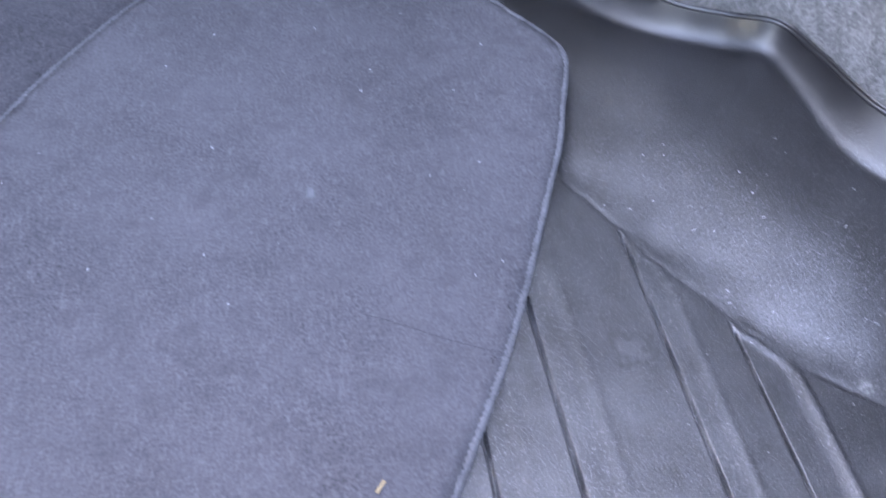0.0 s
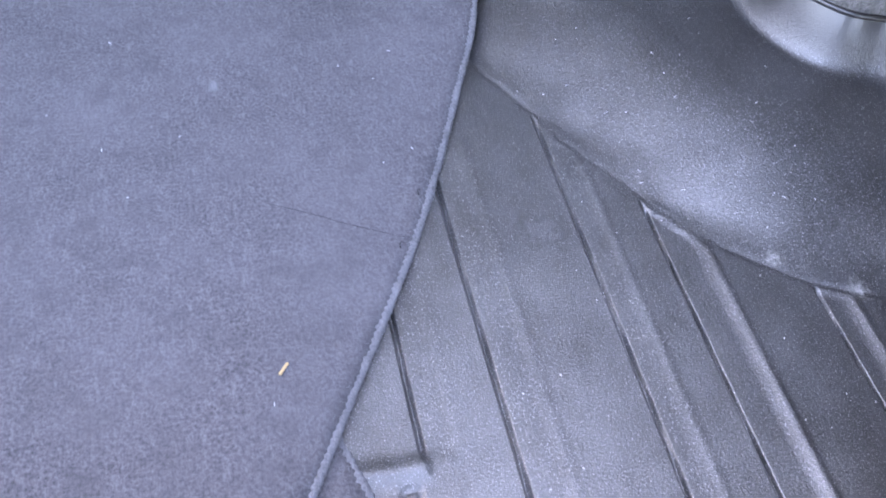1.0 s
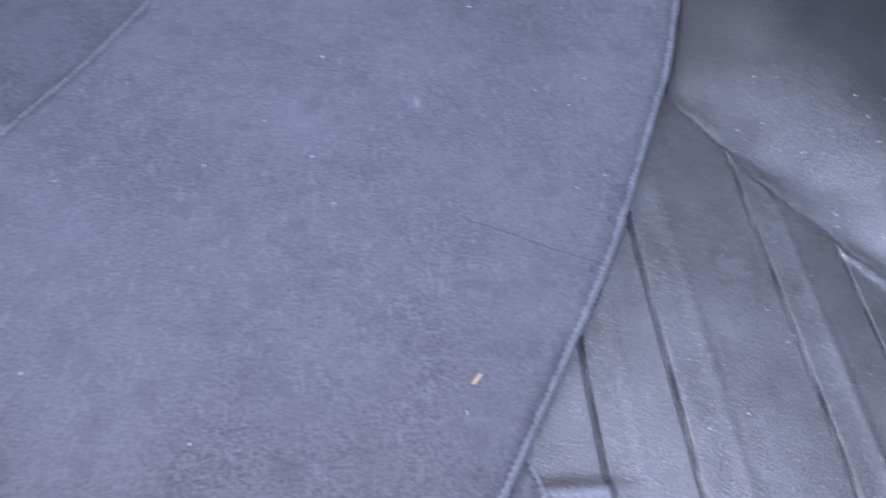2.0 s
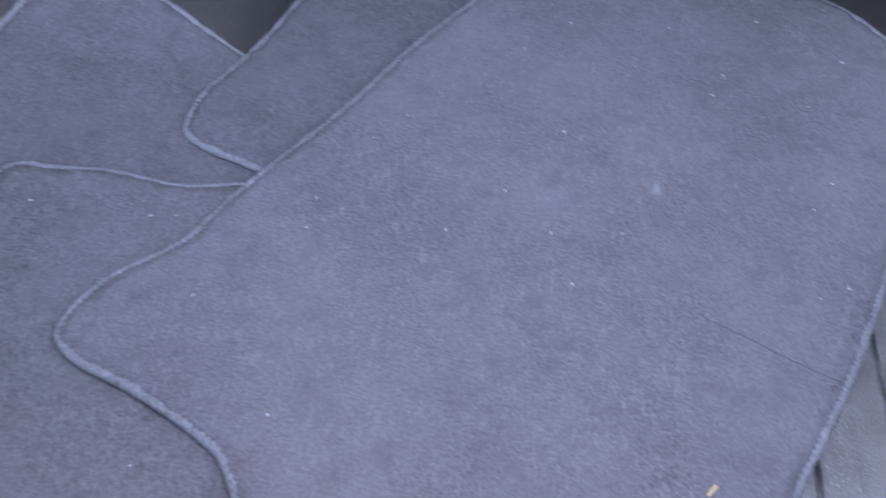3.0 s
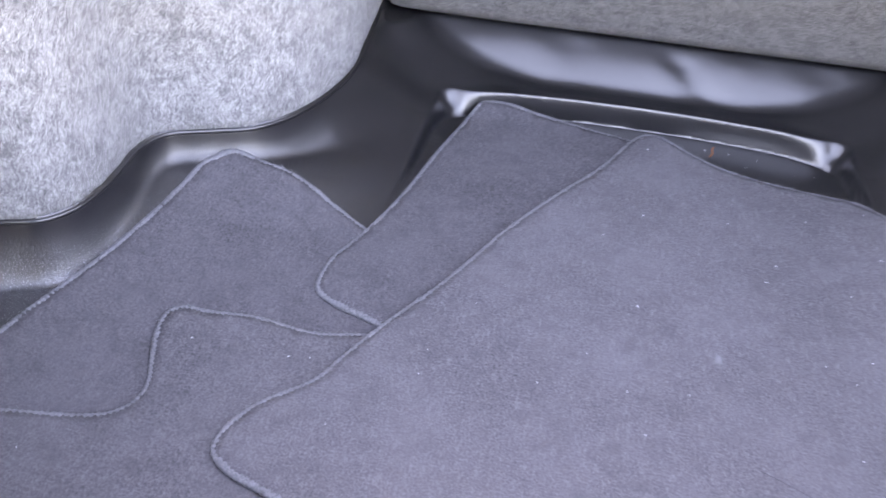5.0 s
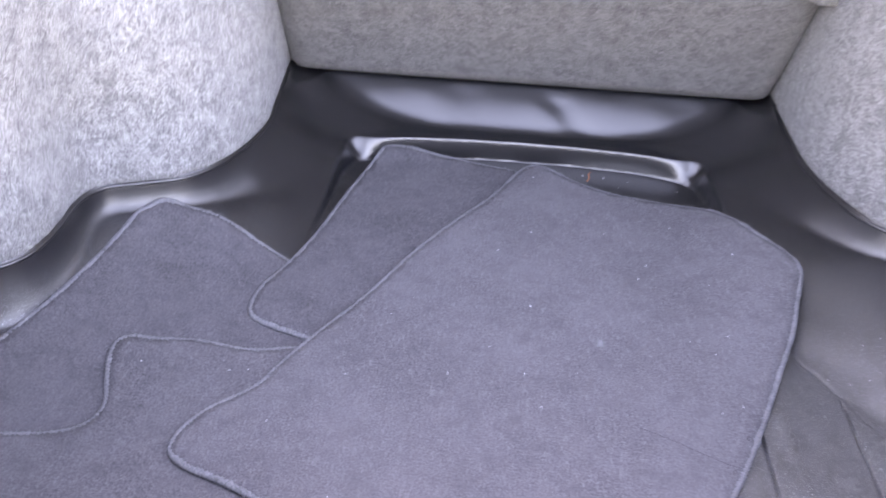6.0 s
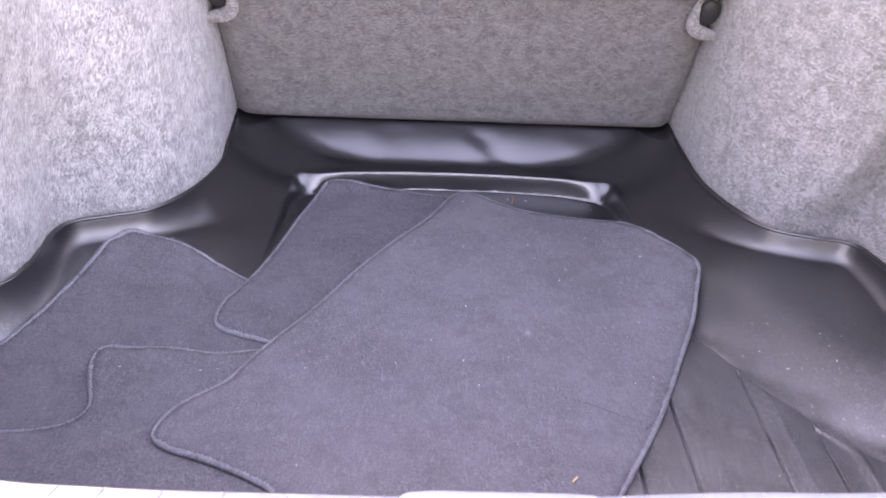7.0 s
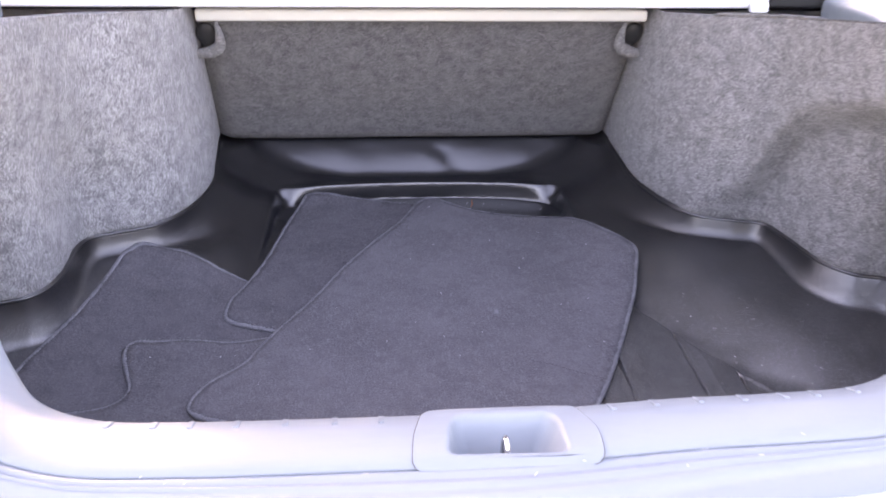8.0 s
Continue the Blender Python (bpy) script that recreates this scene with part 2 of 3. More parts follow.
def spline(points, step, closed=False):
    """Points every step metres along a smooth line through the given ones."""
    p = [np.array(q, float) for q in points]
    n = len(p)
    out = []
    for i in range(n if closed else n - 1):
        if closed:
            a, b, c, d = p[i - 1], p[i], p[(i + 1) % n], p[(i + 2) % n]
        else:
            b, c = p[i], p[i + 1]
            a = p[i - 1] if i else 2 * b - c
            d = p[i + 2] if i + 2 < n else 2 * c - b
        ta, tb = 0.0, np.linalg.norm(b - a) ** 0.5
        tc = tb + np.linalg.norm(c - b) ** 0.5
        td = tc + np.linalg.norm(d - c) ** 0.5
        for k in range(max(1, int(round(np.linalg.norm(c - b) / step)))):
            t = tb + (tc - tb) * k / max(1, int(round(np.linalg.norm(c - b) / step)))
            a1 = a * (tb - t) / (tb - ta) + b * (t - ta) / (tb - ta)
            a2 = b * (tc - t) / (tc - tb) + c * (t - tb) / (tc - tb)
            a3 = c * (td - t) / (td - tc) + d * (t - tc) / (td - tc)
            b1 = a1 * (tc - t) / (tc - ta) + a2 * (t - ta) / (tc - ta)
            b2 = a2 * (td - t) / (td - tb) + a3 * (t - tb) / (td - tb)
            out.append(b1 * (tc - t) / (tc - tb) + b2 * (t - tb) / (tc - tb))
    if not closed:
        out.append(p[-1])
    return np.array(out)


def away_from(line, x, y, closed):
    """Distance in plan of each x, y from a line."""
    best = np.full(np.shape(x), 9.0)
    for (ax, ay), (bx, by) in zip(line, np.roll(line, -1, 0) if closed else line[1:]):
        dx, dy = bx - ax, by - ay
        t = np.clip(((x - ax) * dx + (y - ay) * dy) / (dx * dx + dy * dy + 1e-12), 0, 1)
        best = np.minimum(best, np.hypot(x - ax - t * dx, y - ay - t * dy))
    return best


def inside(line, x, y):
    res = np.zeros(np.shape(x), bool)
    for (ax, ay), (bx, by) in zip(line, np.roll(line, -1, 0)):
        cross = (ay > y) != (by > y)
        res ^= cross & (x < (bx - ax) * (y - ay) / (by - ay + 1e-12) + ax)
    return res


def grid_mesh(name, rows):
    """A sheet through rows of points, each row as long as the others."""
    rows = [list(map(tuple, r)) for r in rows]
    w = len(rows[0])
    verts = [v for r in rows for v in r]
    faces = [(i * w + j, i * w + j + 1, (i + 1) * w + j + 1, (i + 1) * w + j) for i in range(len(rows) - 1) for j in range(w - 1)]
    me = bpy.data.meshes.new(name)
    me.from_pydata(verts, [], faces)
    return me


def tube(name, line, radius, mat, parent=None, label="", closed=False, sides=8, flat=1.0, stitch=0.0, taper=None):
    """A round or flattened cord along a line of points."""
    line = [Vector(p) for p in line]
    n = len(line)
    verts, faces = [], []
    for i, p in enumerate(line):
        a = line[i - 1] if (i or closed) else p
        b = line[(i + 1) % n] if (i + 1 < n or closed) else p
        t = (b - a).normalized()
        side = t.cross(Vector((0, 0, 1)))
        side = side.normalized() if side.length > 1e-4 else Vector((1, 0, 0))
        up = side.cross(t)
        r = radius * (1 + stitch * (1 if i % 2 else -1) + 1.6 * stitch * noise.noise(p * 140))
        if taper:
            r *= taper(i / (n - 1))
        for k in range(sides):
            w = 2 * math.pi * k / sides
            verts.append(p + side * r * math.cos(w) + up * r * flat * math.sin(w))
    for i in range(n if closed else n - 1):
        for k in range(sides):
            j = (i + 1) % n
            faces.append((i * sides + k, i * sides + (k + 1) % sides, j * sides + (k + 1) % sides, j * sides + k))
    if not closed:
        faces += [tuple(range(sides))[::-1], tuple(range((n - 1) * sides, n * sides))]
    me = bpy.data.meshes.new(name)
    me.from_pydata([tuple(v) for v in verts], [], faces)
    return linked(name, me, mat, parent, label)


def box(bm, x0, x1, y0, y1, z0, z1, bevel=0.0):
    made = bmesh.ops.create_cube(bm, size=1.0, matrix=Matrix.Translation(((x0 + x1) / 2, (y0 + y1) / 2, (z0 + z1) / 2)) @ Matrix.Diagonal((x1 - x0, y1 - y0, z1 - z0, 1)))
    if bevel:
        edges = {e for v in made["verts"] for e in v.link_edges}
        bmesh.ops.bevel(bm, geom=list(edges), offset=bevel, segments=3, affect="EDGES", profile=0.5)


# ---- the boot liner: one moulded sheet ----
RIM_RIGHT = [(0.376, 1.16), (0.376, 1.10), (0.372, 0.98), (0.371, 0.90), (0.398, 0.79), (0.435, 0.738), (0.484, 0.717), (0.532, 0.702), (0.549, 0.655), (0.562, 0.594), (0.572, 0.566), (0.602, 0.529), (0.645, 0.513), (0.69, 0.47), (0.69, 0.30), (0.67, 0.05)]
RIM_LEFT = [(0.376, 1.16), (0.374, 1.10), (0.366, 0.98), (0.362, 0.90), (0.390, 0.79), (0.426, 0.740), (0.472, 0.718), (0.514, 0.698), (0.529, 0.665), (0.529, 0.592), (0.538, 0.546), (0.558, 0.520), (0.59, 0.508), (0.64, 0.48), (0.66, 0.30), (0.66, 0.05)]
chain_right, chain_left = spline(RIM_RIGHT, 0.005), spline(RIM_LEFT, 0.005)
lip = np.concatenate([chain_right, (chain_left * (-1, 1))[::-1]])
RECESS = [(0.0, 1.012), (0.1, 1.009), (0.2, 0.995), (0.245, 0.972), (0.258, 0.94), (0.268, 0.85), (0.285, 0.70), (0.309, 0.586), (0.347, 0.511), (0.40, 0.42), (0.44, 0.372), (0.50, 0.324), (0.56, 0.297), (0.60, 0.26), (0.61, 0.16), (0.60, 0.03)]
half = spline(RECESS, 0.012)
recess = np.concatenate([half, (half * (-1, 1))[::-1]])
PLATEAU, RIM, SEAT_Y = 0.014, 0.084, 1.10
GROOVES = [(0.184, 0.207), (0.242, 0.270), (0.340, 0.362), (0.399, 0.431), (0.502, 0.524)]


def nearest(line, x, y):
    """Distance in plan from a line, and the y of the nearest place on it."""
    best, at = np.full(np.shape(x), 9.0), np.zeros(np.shape(x))
    for (ax, ay), (bx, by) in zip(line, line[1:]):
        dx, dy = bx - ax, by - ay
        t = np.clip(((x - ax) * dx + (y - ay) * dy) / (dx * dx + dy * dy + 1e-12), 0, 1)
        d = np.hypot(x - ax - t * dx, y - ay - t * dy)
        at = np.where(d < best, ay + t * dy, at)
        best = np.minimum(best, d)
    return best, at


def wavy(x, y):
    """The recess's edge is not quite even."""
    return x + (0.0020 * np.sin(67 * y + 19 * x) + 0.0011 * np.sin(151 * y + 2.0) + 0.0007 * np.sin(310 * y)) * ss(0.70, 0.62, y)


def moulded(x, y):
    """Height of the sheet without its grooves, and the distances from the recess and from the rim."""
    ax = np.abs(x)
    out = np.where(inside(recess, x, y), 0.0, away_from(recess, x, y, True))
    behind = ss(0.72, 0.93, y)
    width = 0.130 + (0.05 - 0.130) * behind
    level = PLATEAU + 0.027 * ss(-0.1, 0.1, x) * (1 - 0.6 * ss(0.40, 0.56, x) * ss(0.50, 0.34, y))
    top = level + (0.031 - level) * behind
    s = np.clip(out / width, 0, 1)
    gentle = top * np.sin(np.pi / 2 * s)
    # towards the tail the right bank rises from the floor in a wide hollow curve
    eased = (np.sqrt(out**2 + 0.028**2) - 0.028 + 0.0012 * np.sin(93 * y + 41 * x) * ss(0.0, 0.01, out) * ss(0.05, 0.02, out)) / 0.108
    gentle += (top * np.sin(np.pi / 2 * np.clip(eased, 0, 1)) - gentle) * ss(0.26, 0.32, x) * ss(0.66, 0.52, y)
    corner = np.exp(-((ax - 0.252) ** 2 + (y - 0.985) ** 2) / 0.042**2)
    climb = (10.0 - 8.9 * corner) * (np.sqrt(out**2 + 0.0009**2) - 0.0009)
    k = 0.022 + 0.008 * corner
    h = np.clip(0.5 + 0.5 * (climb - top) / k, 0, 1)
    steep = climb * (1 - h) + top * h - k * h * (1 - h)
    z = gentle * (1 - behind) + np.maximum(steep, 0) * behind
    floor = 1 - np.clip(out / 0.004, 0, 1)
    (side, by), (side_left, by_left) = nearest(chain_right, ax, y), nearest(chain_left, ax, y)
    side, by = np.where(x < 0, side_left, side), np.where(x < 0, by_left, by)
    side = np.where(inside(lip, x, y), side, -side)
    # the wall under the rim: steep, its foot highest beside the wheel arch and sinking towards the tail
    foot = np.interp(by, [0.30, 0.50, 0.53, 0.57, 0.62, 0.68, 0.73, 0.78, 0.83], [0.015, 0.015, 0.021, 0.034, 0.046, 0.054, 0.054, 0.040, 0.030])
    pitch = np.interp(by, [0.30, 0.50, 0.53, 0.57, 0.74, 0.82, 0.92], [2.2, 2.4, 2.7, 3.0, 3.6, 1.9, 1.0])
    pitch = pitch * np.where(x > 0, 1 - 0.25 * ss(0.62, 0.55, by), 1 + 0.45 * ss(0.82, 0.74, by) + 0.4 * ss(0.62, 0.54, by))
    reach = (RIM - foot) / pitch
    near = np.clip(1 - np.maximum(side - reach, 0) / 0.13, 0, 1)
    lift = 0.5 * (foot - z + np.sqrt((foot - z) ** 2 + 0.012**2)) - 0.001
    z = z + lift * near**2 * (3 - 2 * near) * ss(0.0, 0.07, out)
    deep = ss(0.76, 0.92, by)
    wall = RIM - np.maximum(side, -0.003) * pitch
    k = 0.009 + 0.041 * deep + np.where(x < 0, 0.021, 0.0) * (1 - deep)
    h = np.clip(0.5 + 0.5 * (wall - z) / k, 0, 1)
    z = z * (1 - h) + wall * h + k * h * (1 - h)
    rise = np.clip(1 - side / 0.05, 0, 1) ** 2
    z = z + 0.056 * np.clip((ax - 0.13) / 0.22, 0, 1) ** 1.3 * ss(0.99, 1.09, y) * (1 - rise)
    t = np.maximum(SEAT_Y - 0.003 - y, 0)
    crease = 0.0035 * np.exp(-(((x - 0.045 - 1.5 * (1.08 - y)) / 0.026) ** 2)) * ss(0.0, 0.02, t)
    ripple = 0.0022 * np.sin(x * 31 + 1.0) * np.sin(y * 60 + x * 9) + 0.0012 * np.sin(x * 73 + y * 40)
    back = RIM + 0.006 - 0.95 * t - 5.0 * t * t - crease + 0.45 * ripple * ss(0.0, 0.015, t)
    k = 0.012
    h = np.clip(0.5 + 0.5 * (back - z) / k, 0, 1)
    z = np.where(y > 1.02, z * (1 - h) + back * h + k * h * (1 - h), z)
    z = np.where(y > SEAT_Y - 0.003, RIM + 0.006, np.where(side < -0.006, RIM, np.minimum(z, RIM + 0.006)))
    return z, out, side, floor, deep


def blurred(z, rounds, reach):
    for _ in range(rounds):
        p = np.pad(z, reach, mode="edge")
        c = np.cumsum(np.pad(p, ((1, 0), (0, 0))), 0)
        p = (c[2 * reach + 1 :] - c[: -2 * reach - 1]) / (2 * reach + 1)
        c = np.cumsum(np.pad(p, ((0, 0), (1, 0))), 1)
        z = (c[:, 2 * reach + 1 :] - c[:, : -2 * reach - 1]) / (2 * reach + 1)
    return z


STEP = 0.003
gx = np.arange(-0.70, 0.7001, STEP)
gy = np.arange(0.085, 1.1301, STEP)
GX, GY = np.meshgrid(gx, gy)
GZ = moulded(GX, GY)[0]
SOFT = blurred(GZ, 3, 4)
ROUND = blurred(GZ, 2, 1)


def sampled(field, x, y):
    i, j = (y - gy[0]) / STEP, (x - gx[0]) / STEP
    i0, j0 = np.clip(i.astype(int), 0, len(gy) - 2), np.clip(j.astype(int), 0, len(gx) - 2)
    u, v = np.clip(i - i0, 0, 1), np.clip(j - j0, 0, 1)
    return field[i0, j0] * (1 - u) * (1 - v) + field[i0 + 1, j0] * u * (1 - v) + field[i0, j0 + 1] * (1 - u) * v + field[i0 + 1, j0 + 1] * u * v


def liner_height(x, y):
    z, out, side, floor, deep = moulded(x, y)
    w = ss(0.012, 0.045, out) * deep * ss(0.004, 0.02, side) * ss(1.05, 1.02, y)
    z = z * (1 - w) + sampled(SOFT, x, y) * w
    w = ss(0.001, 0.012, side) * (1 - deep) * ss(0.11, 0.07, side)
    z = z * (1 - w) + sampled(ROUND, x, y) * w
    edge = away_from(recess, wavy(x, y), y, True)
    for a, b in GROOVES:
        end = (ss(0.228, 0.236, y) if a < 0.2 else 1.0) * ss(0.002, 0.010, edge)
        slot = ss(a - 0.0031, a, x) * (1 - ss(a, a + 0.0031, x)) * (1 + 0.35 * np.sin(y * 90 + a * 400) * np.sin(y * 37))
        dip = ss(a - 0.001, a + 0.001, x) * (1 - ss(b - 0.010, b + 0.003, x))
        bead = np.exp(-(((x - b - 0.002) / 0.0035) ** 2)) * (0.0012 if a > 0.38 else 0.0005)
        z = z - (0.0039 * slot + (0.0008 + 0.0014 * (a > 0.38)) * dip - bead) * floor * end * ss(0.66, 0.60, y)
    z = z + 0.0032 * np.exp(-(((y - 0.226) / 0.0070) ** 2)) * ss(0.190, 0.182, x) * ss(0.10, 0.13, x) * floor
    z = z - (0.0007 + 0.0007 * np.sin(x * 70) * np.sin(y * 51 + 1.3)) * np.exp(-((edge / 0.0026) ** 2)) * ss(0.66, 0.60, y) * ss(0.2, 0.28, np.abs(x))
    frame_line = np.maximum(np.abs(x - 0.172) / 0.007, np.abs(y - 0.207) / 0.007)
    z = z - 0.0035 * (1 - ss(0.8, 1.0, frame_line)) + 0.0035 * (1 - ss(0.5, 0.7, frame_line))
    return z


fx = np.unique(np.r_[np.arange(-0.70, 0.7001, 0.0025), np.arange(0.29, 0.62, 0.0015), [v for a, b in GROOVES for v in np.arange(a - 0.0036, a + 0.0037, 0.0006)]].round(5))
fy = np.unique(np.r_[np.arange(0.085, 1.1301, 0.0025), np.arange(0.27, 0.61, 0.0015), np.arange(0.955, 1.025, 0.0008)].round(5))
FX, FY = np.meshgrid(fx, fy)
liner = tagged(new("boot_liner"), "black moulded rubber boot liner with grooved floor, dusty", "boot liner")
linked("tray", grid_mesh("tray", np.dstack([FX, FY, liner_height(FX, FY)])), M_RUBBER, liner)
REST = np.maximum(blurred(GZ, 3, 7), GZ)


def rest(x, y):
    """Height of the surface on which a limp mat lies."""
    return sampled(REST, x, y)


# ---- car mats ----
from mathutils.geometry import delaunay_2d_cdt


def car_mat(outline, height, pile, label, bind=0.0039, thick=0.005):
    """A felt mat with a bound edge; height gives the top's z in plan."""
    edge = spline(outline, 0.007, True)
    x0, y0 = edge.min(0)
    x1, y1 = edge.max(0)
    ax, ay = np.meshgrid(np.arange(x0, x1, 0.011), np.arange(y0, y1, 0.011))
    keep = inside(edge, ax, ay) & (away_from(edge, ax, ay, True) > 0.005)
    pts = [Vector(p) for p in edge] + [Vector(p) for p in np.stack([ax[keep], ay[keep]], 1)]
    n = len(edge)
    co, _, faces, _, _, _ = delaunay_2d_cdt(pts, [(i, (i + 1) % n) for i in range(n)], [], 1, 1e-6)
    co = np.array([tuple(c) for c in co])
    z = height(co[:, 0], co[:, 1])
    rim = away_from(edge, co[:, 0], co[:, 1], True)
    z = z - 0.001 * (rim < 0.004)
    m = len(co)
    verts = [(*c, h) for c, h in zip(co, z)] + [(*c, h - thick) for c, h in zip(co, z)]
    count = {}
    for f in faces:
        for a, b in zip(f, f[1:] + f[:1]):
            count[(a, b)] = 1
    border = [(a, b) for a, b in count if (b, a) not in count]
    solid = [tuple(f) for f in faces] + [tuple(i + m for i in f[::-1]) for f in faces] + [(b, a, a + m, b + m) for a, b in border]
    base = tagged(new("car_mat"), label, "car mat", "mats lying in the boot")
    me = bpy.data.meshes.new("felt_sheet")
    me.from_pydata(verts, [], solid)
    linked("felt_sheet", me, pile, base)
    cord = spline(outline, 0.0026, True)
    cz = height(cord[:, 0], cord[:, 1])
    wob = np.array([noise.noise(Vector((x * 60, y * 60, 3.0))) for x, y in cord])
    tube("edge_binding", [(x, y, h - 0.0041 + 0.0005 * w) for (x, y), h, w in zip(cord, cz, wob)], bind, M_BIND, base, "paler overlocked edge binding", True, 8, 0.95, 0.11)
    hairs = bmesh.new()
    rng = random.Random(len(outline))
    for _ in range(420):
        i = rng.randrange(len(cord))
        a, l = rng.uniform(0, 6.283), rng.uniform(0.002, 0.0055)
        m = pose(cord[i][0] + rng.uniform(-0.004, 0.004), cord[i][1] + rng.uniform(-0.004, 0.004), cz[i] + rng.uniform(0.0, 0.0022), rng.uniform(-30, 30), rng.uniform(-35, 35), math.degrees(a))
        bmesh.ops.create_cone(hairs, segments=3, radius1=0.00022, radius2=0.0001, depth=l, matrix=m @ Matrix.Rotation(math.pi / 2, 4, "Y"))
    tagged(part("edge_fuzz", hairs, M_BIND, base, "loose fibres along the binding", False), kind="stuff")
    return base


def wave(x, y, seed, size):
    return np.array([noise.noise(Vector((a * size, b * size, seed))) for a, b in zip(x, y)])


OUT_A = [(-0.328, 0.352), (-0.329, 0.366), (-0.323, 0.386), (-0.308, 0.410), (-0.272, 0.446), (-0.254, 0.484), (-0.230, 0.532), (-0.185, 0.612), (-0.137, 0.716), (-0.088, 0.803), (-0.039, 0.881), (-0.007, 0.950), (0.008, 0.970), (0.024, 0.974), (0.040, 0.963), (0.069, 0.937), (0.102, 0.915), (0.145, 0.899), (0.190, 0.890), (0.255, 0.874), (0.275, 0.850), (0.289, 0.819), (0.302, 0.790), (0.318, 0.765), (0.332, 0.747), (0.337, 0.724), (0.330, 0.692), (0.317, 0.652), (0.312, 0.632), (0.302, 0.603), (0.286, 0.566), (0.255, 0.493), (0.231, 0.438), (0.208, 0.390), (0.154, 0.290), (0.114, 0.217), (0.075, 0.145), (0.04, 0.115), (-0.04, 0.112), (-0.14, 0.125), (-0.166, 0.17), (-0.172, 0.231), (-0.182, 0.258), (-0.197, 0.280), (-0.225, 0.298), (-0.267, 0.319), (-0.312, 0.337)]
OUT_B = [(-0.311, 0.590), (-0.307, 0.626), (-0.295, 0.658), (-0.266, 0.758), (-0.238, 0.890), (-0.215, 0.978), (-0.205, 0.995), (-0.183, 1.000), (-0.128, 0.992), (0.007, 0.965), (0.07, 0.945), (0.08, 0.90), (0.02, 0.60), (-0.02, 0.45), (-0.06, 0.44), (-0.16, 0.495), (-0.232, 0.541), (-0.292, 0.563), (-0.306, 0.573)]
OUT_C = [(-0.454, 0.713), (-0.446, 0.719), (-0.434, 0.722), (-0.420, 0.722), (-0.391, 0.722), (-0.360, 0.716), (-0.327, 0.706), (-0.293, 0.690), (-0.20, 0.655), (-0.16, 0.60), (-0.20, 0.35), (-0.24, 0.16), (-0.30, 0.125), (-0.50, 0.14), (-0.575, 0.22), (-0.578, 0.36), (-0.557, 0.436), (-0.535, 0.489), (-0.512, 0.546), (-0.502, 0.580), (-0.491, 0.616), (-0.481, 0.660), (-0.471, 0.692), (-0.461, 0.705)]
OUT_D = [(-0.229, 0.524), (-0.296, 0.511), (-0.350, 0.514), (-0.401, 0.508), (-0.419, 0.507), (-0.430, 0.497), (-0.432, 0.481), (-0.425, 0.451), (-0.412, 0.409), (-0.415, 0.388), (-0.429, 0.373), (-0.453, 0.364), (-0.477, 0.359), (-0.535, 0.345), (-0.555, 0.325), (-0.550, 0.17), (-0.52, 0.115), (-0.2, 0.105), (0.10, 0.105), (0.155, 0.13), (0.158, 0.17), (0.146, 0.212), (0.134, 0.248), (0.10, 0.33), (0.02, 0.46), (-0.05, 0.50), (-0.15, 0.516)]


EDGE_C = ([0.36, 0.436, 0.489, 0.546, 0.580, 0.616, 0.660, 0.700, 0.735], [-0.578, -0.557, -0.535, -0.512, -0.502, -0.491, -0.481, -0.468, -0.445], [0.022, 0.028, 0.035, 0.042, 0.045, 0.050, 0.055, 0.066, 0.078])


def top_c(x, y):
    across = np.maximum(x - np.interp(y, EDGE_C[0], EDGE_C[1]), 0)
    draped = 0.003 + (np.interp(y, EDGE_C[0], EDGE_C[2]) - 0.003) * np.exp(-across / 0.105) * ss(-0.22, -0.34, x)
    lying = np.minimum(rest(x, y), 0.020) + 0.0045
    return np.maximum(np.maximum(lying, draped * ss(0.30, 0.40, y)), sampled(GZ, x, y) + 0.0045) + 0.0006 * wave(x, y, 1.0, 9)


def top_d(x, y):
    low = np.minimum(rest(x, y), 0.02) + 0.006 + 0.001 * wave(x, y, 2.0, 8)
    return low + (np.maximum(top_c(x, y) + 0.006, low) - low) * ss(-0.14, -0.22, x)


def top_b(x, y):
    return np.minimum(rest(x, y), 0.014) + 0.008 + 0.004 * ss(-0.18, -0.30, x) * ss(0.72, 0.62, y) + 0.0008 * wave(x, y, 3.0, 8)


def top_a(x, y):
    across = x - 0.45 * (y - 0.3)
    z = 0.0095 + 0.009 * ss(0.165, 0.09, across) + 0.005 * np.exp(-((x - 0.115) ** 2 + (y - 0.275) ** 2) / 0.04**2) + 0.023 * ss(0.50, 0.70, y) * ss(0.20, 0.33, x) * ss(0.93, 0.80, y)
    under = sampled(SOFT, x, y) * ss(0.95, 0.90, y) + 0.005
    return np.maximum(z, under) + 0.0012 * wave(x, y, 4.0, 6)


car_mat(OUT_C, top_c, M_PILE, "charcoal felt car mat, one corner propped on the liner rim")
car_mat(OUT_D, top_d, M_PILE_STEPPED, "charcoal felt car mat with a stepped cut-out corner, half covered")
car_mat(OUT_B, top_b, M_PILE, "charcoal felt car mat tucked under a larger mat")
car_mat(OUT_A, top_a, M_PILE_TOP, "large charcoal felt car mat on top, with a pale smudge")


for sign in (-1, 1):
    bead = spline([(sign * (x + 0.0005), y) for x, y in (RIM_RIGHT if sign > 0 else RIM_LEFT)[1:]], 0.006)
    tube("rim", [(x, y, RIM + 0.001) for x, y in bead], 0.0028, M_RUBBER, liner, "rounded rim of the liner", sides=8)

# ---- lined walls ----
def seat_y(z):
    return SEAT_Y + 0.003 - 0.64 * (z - 0.085)


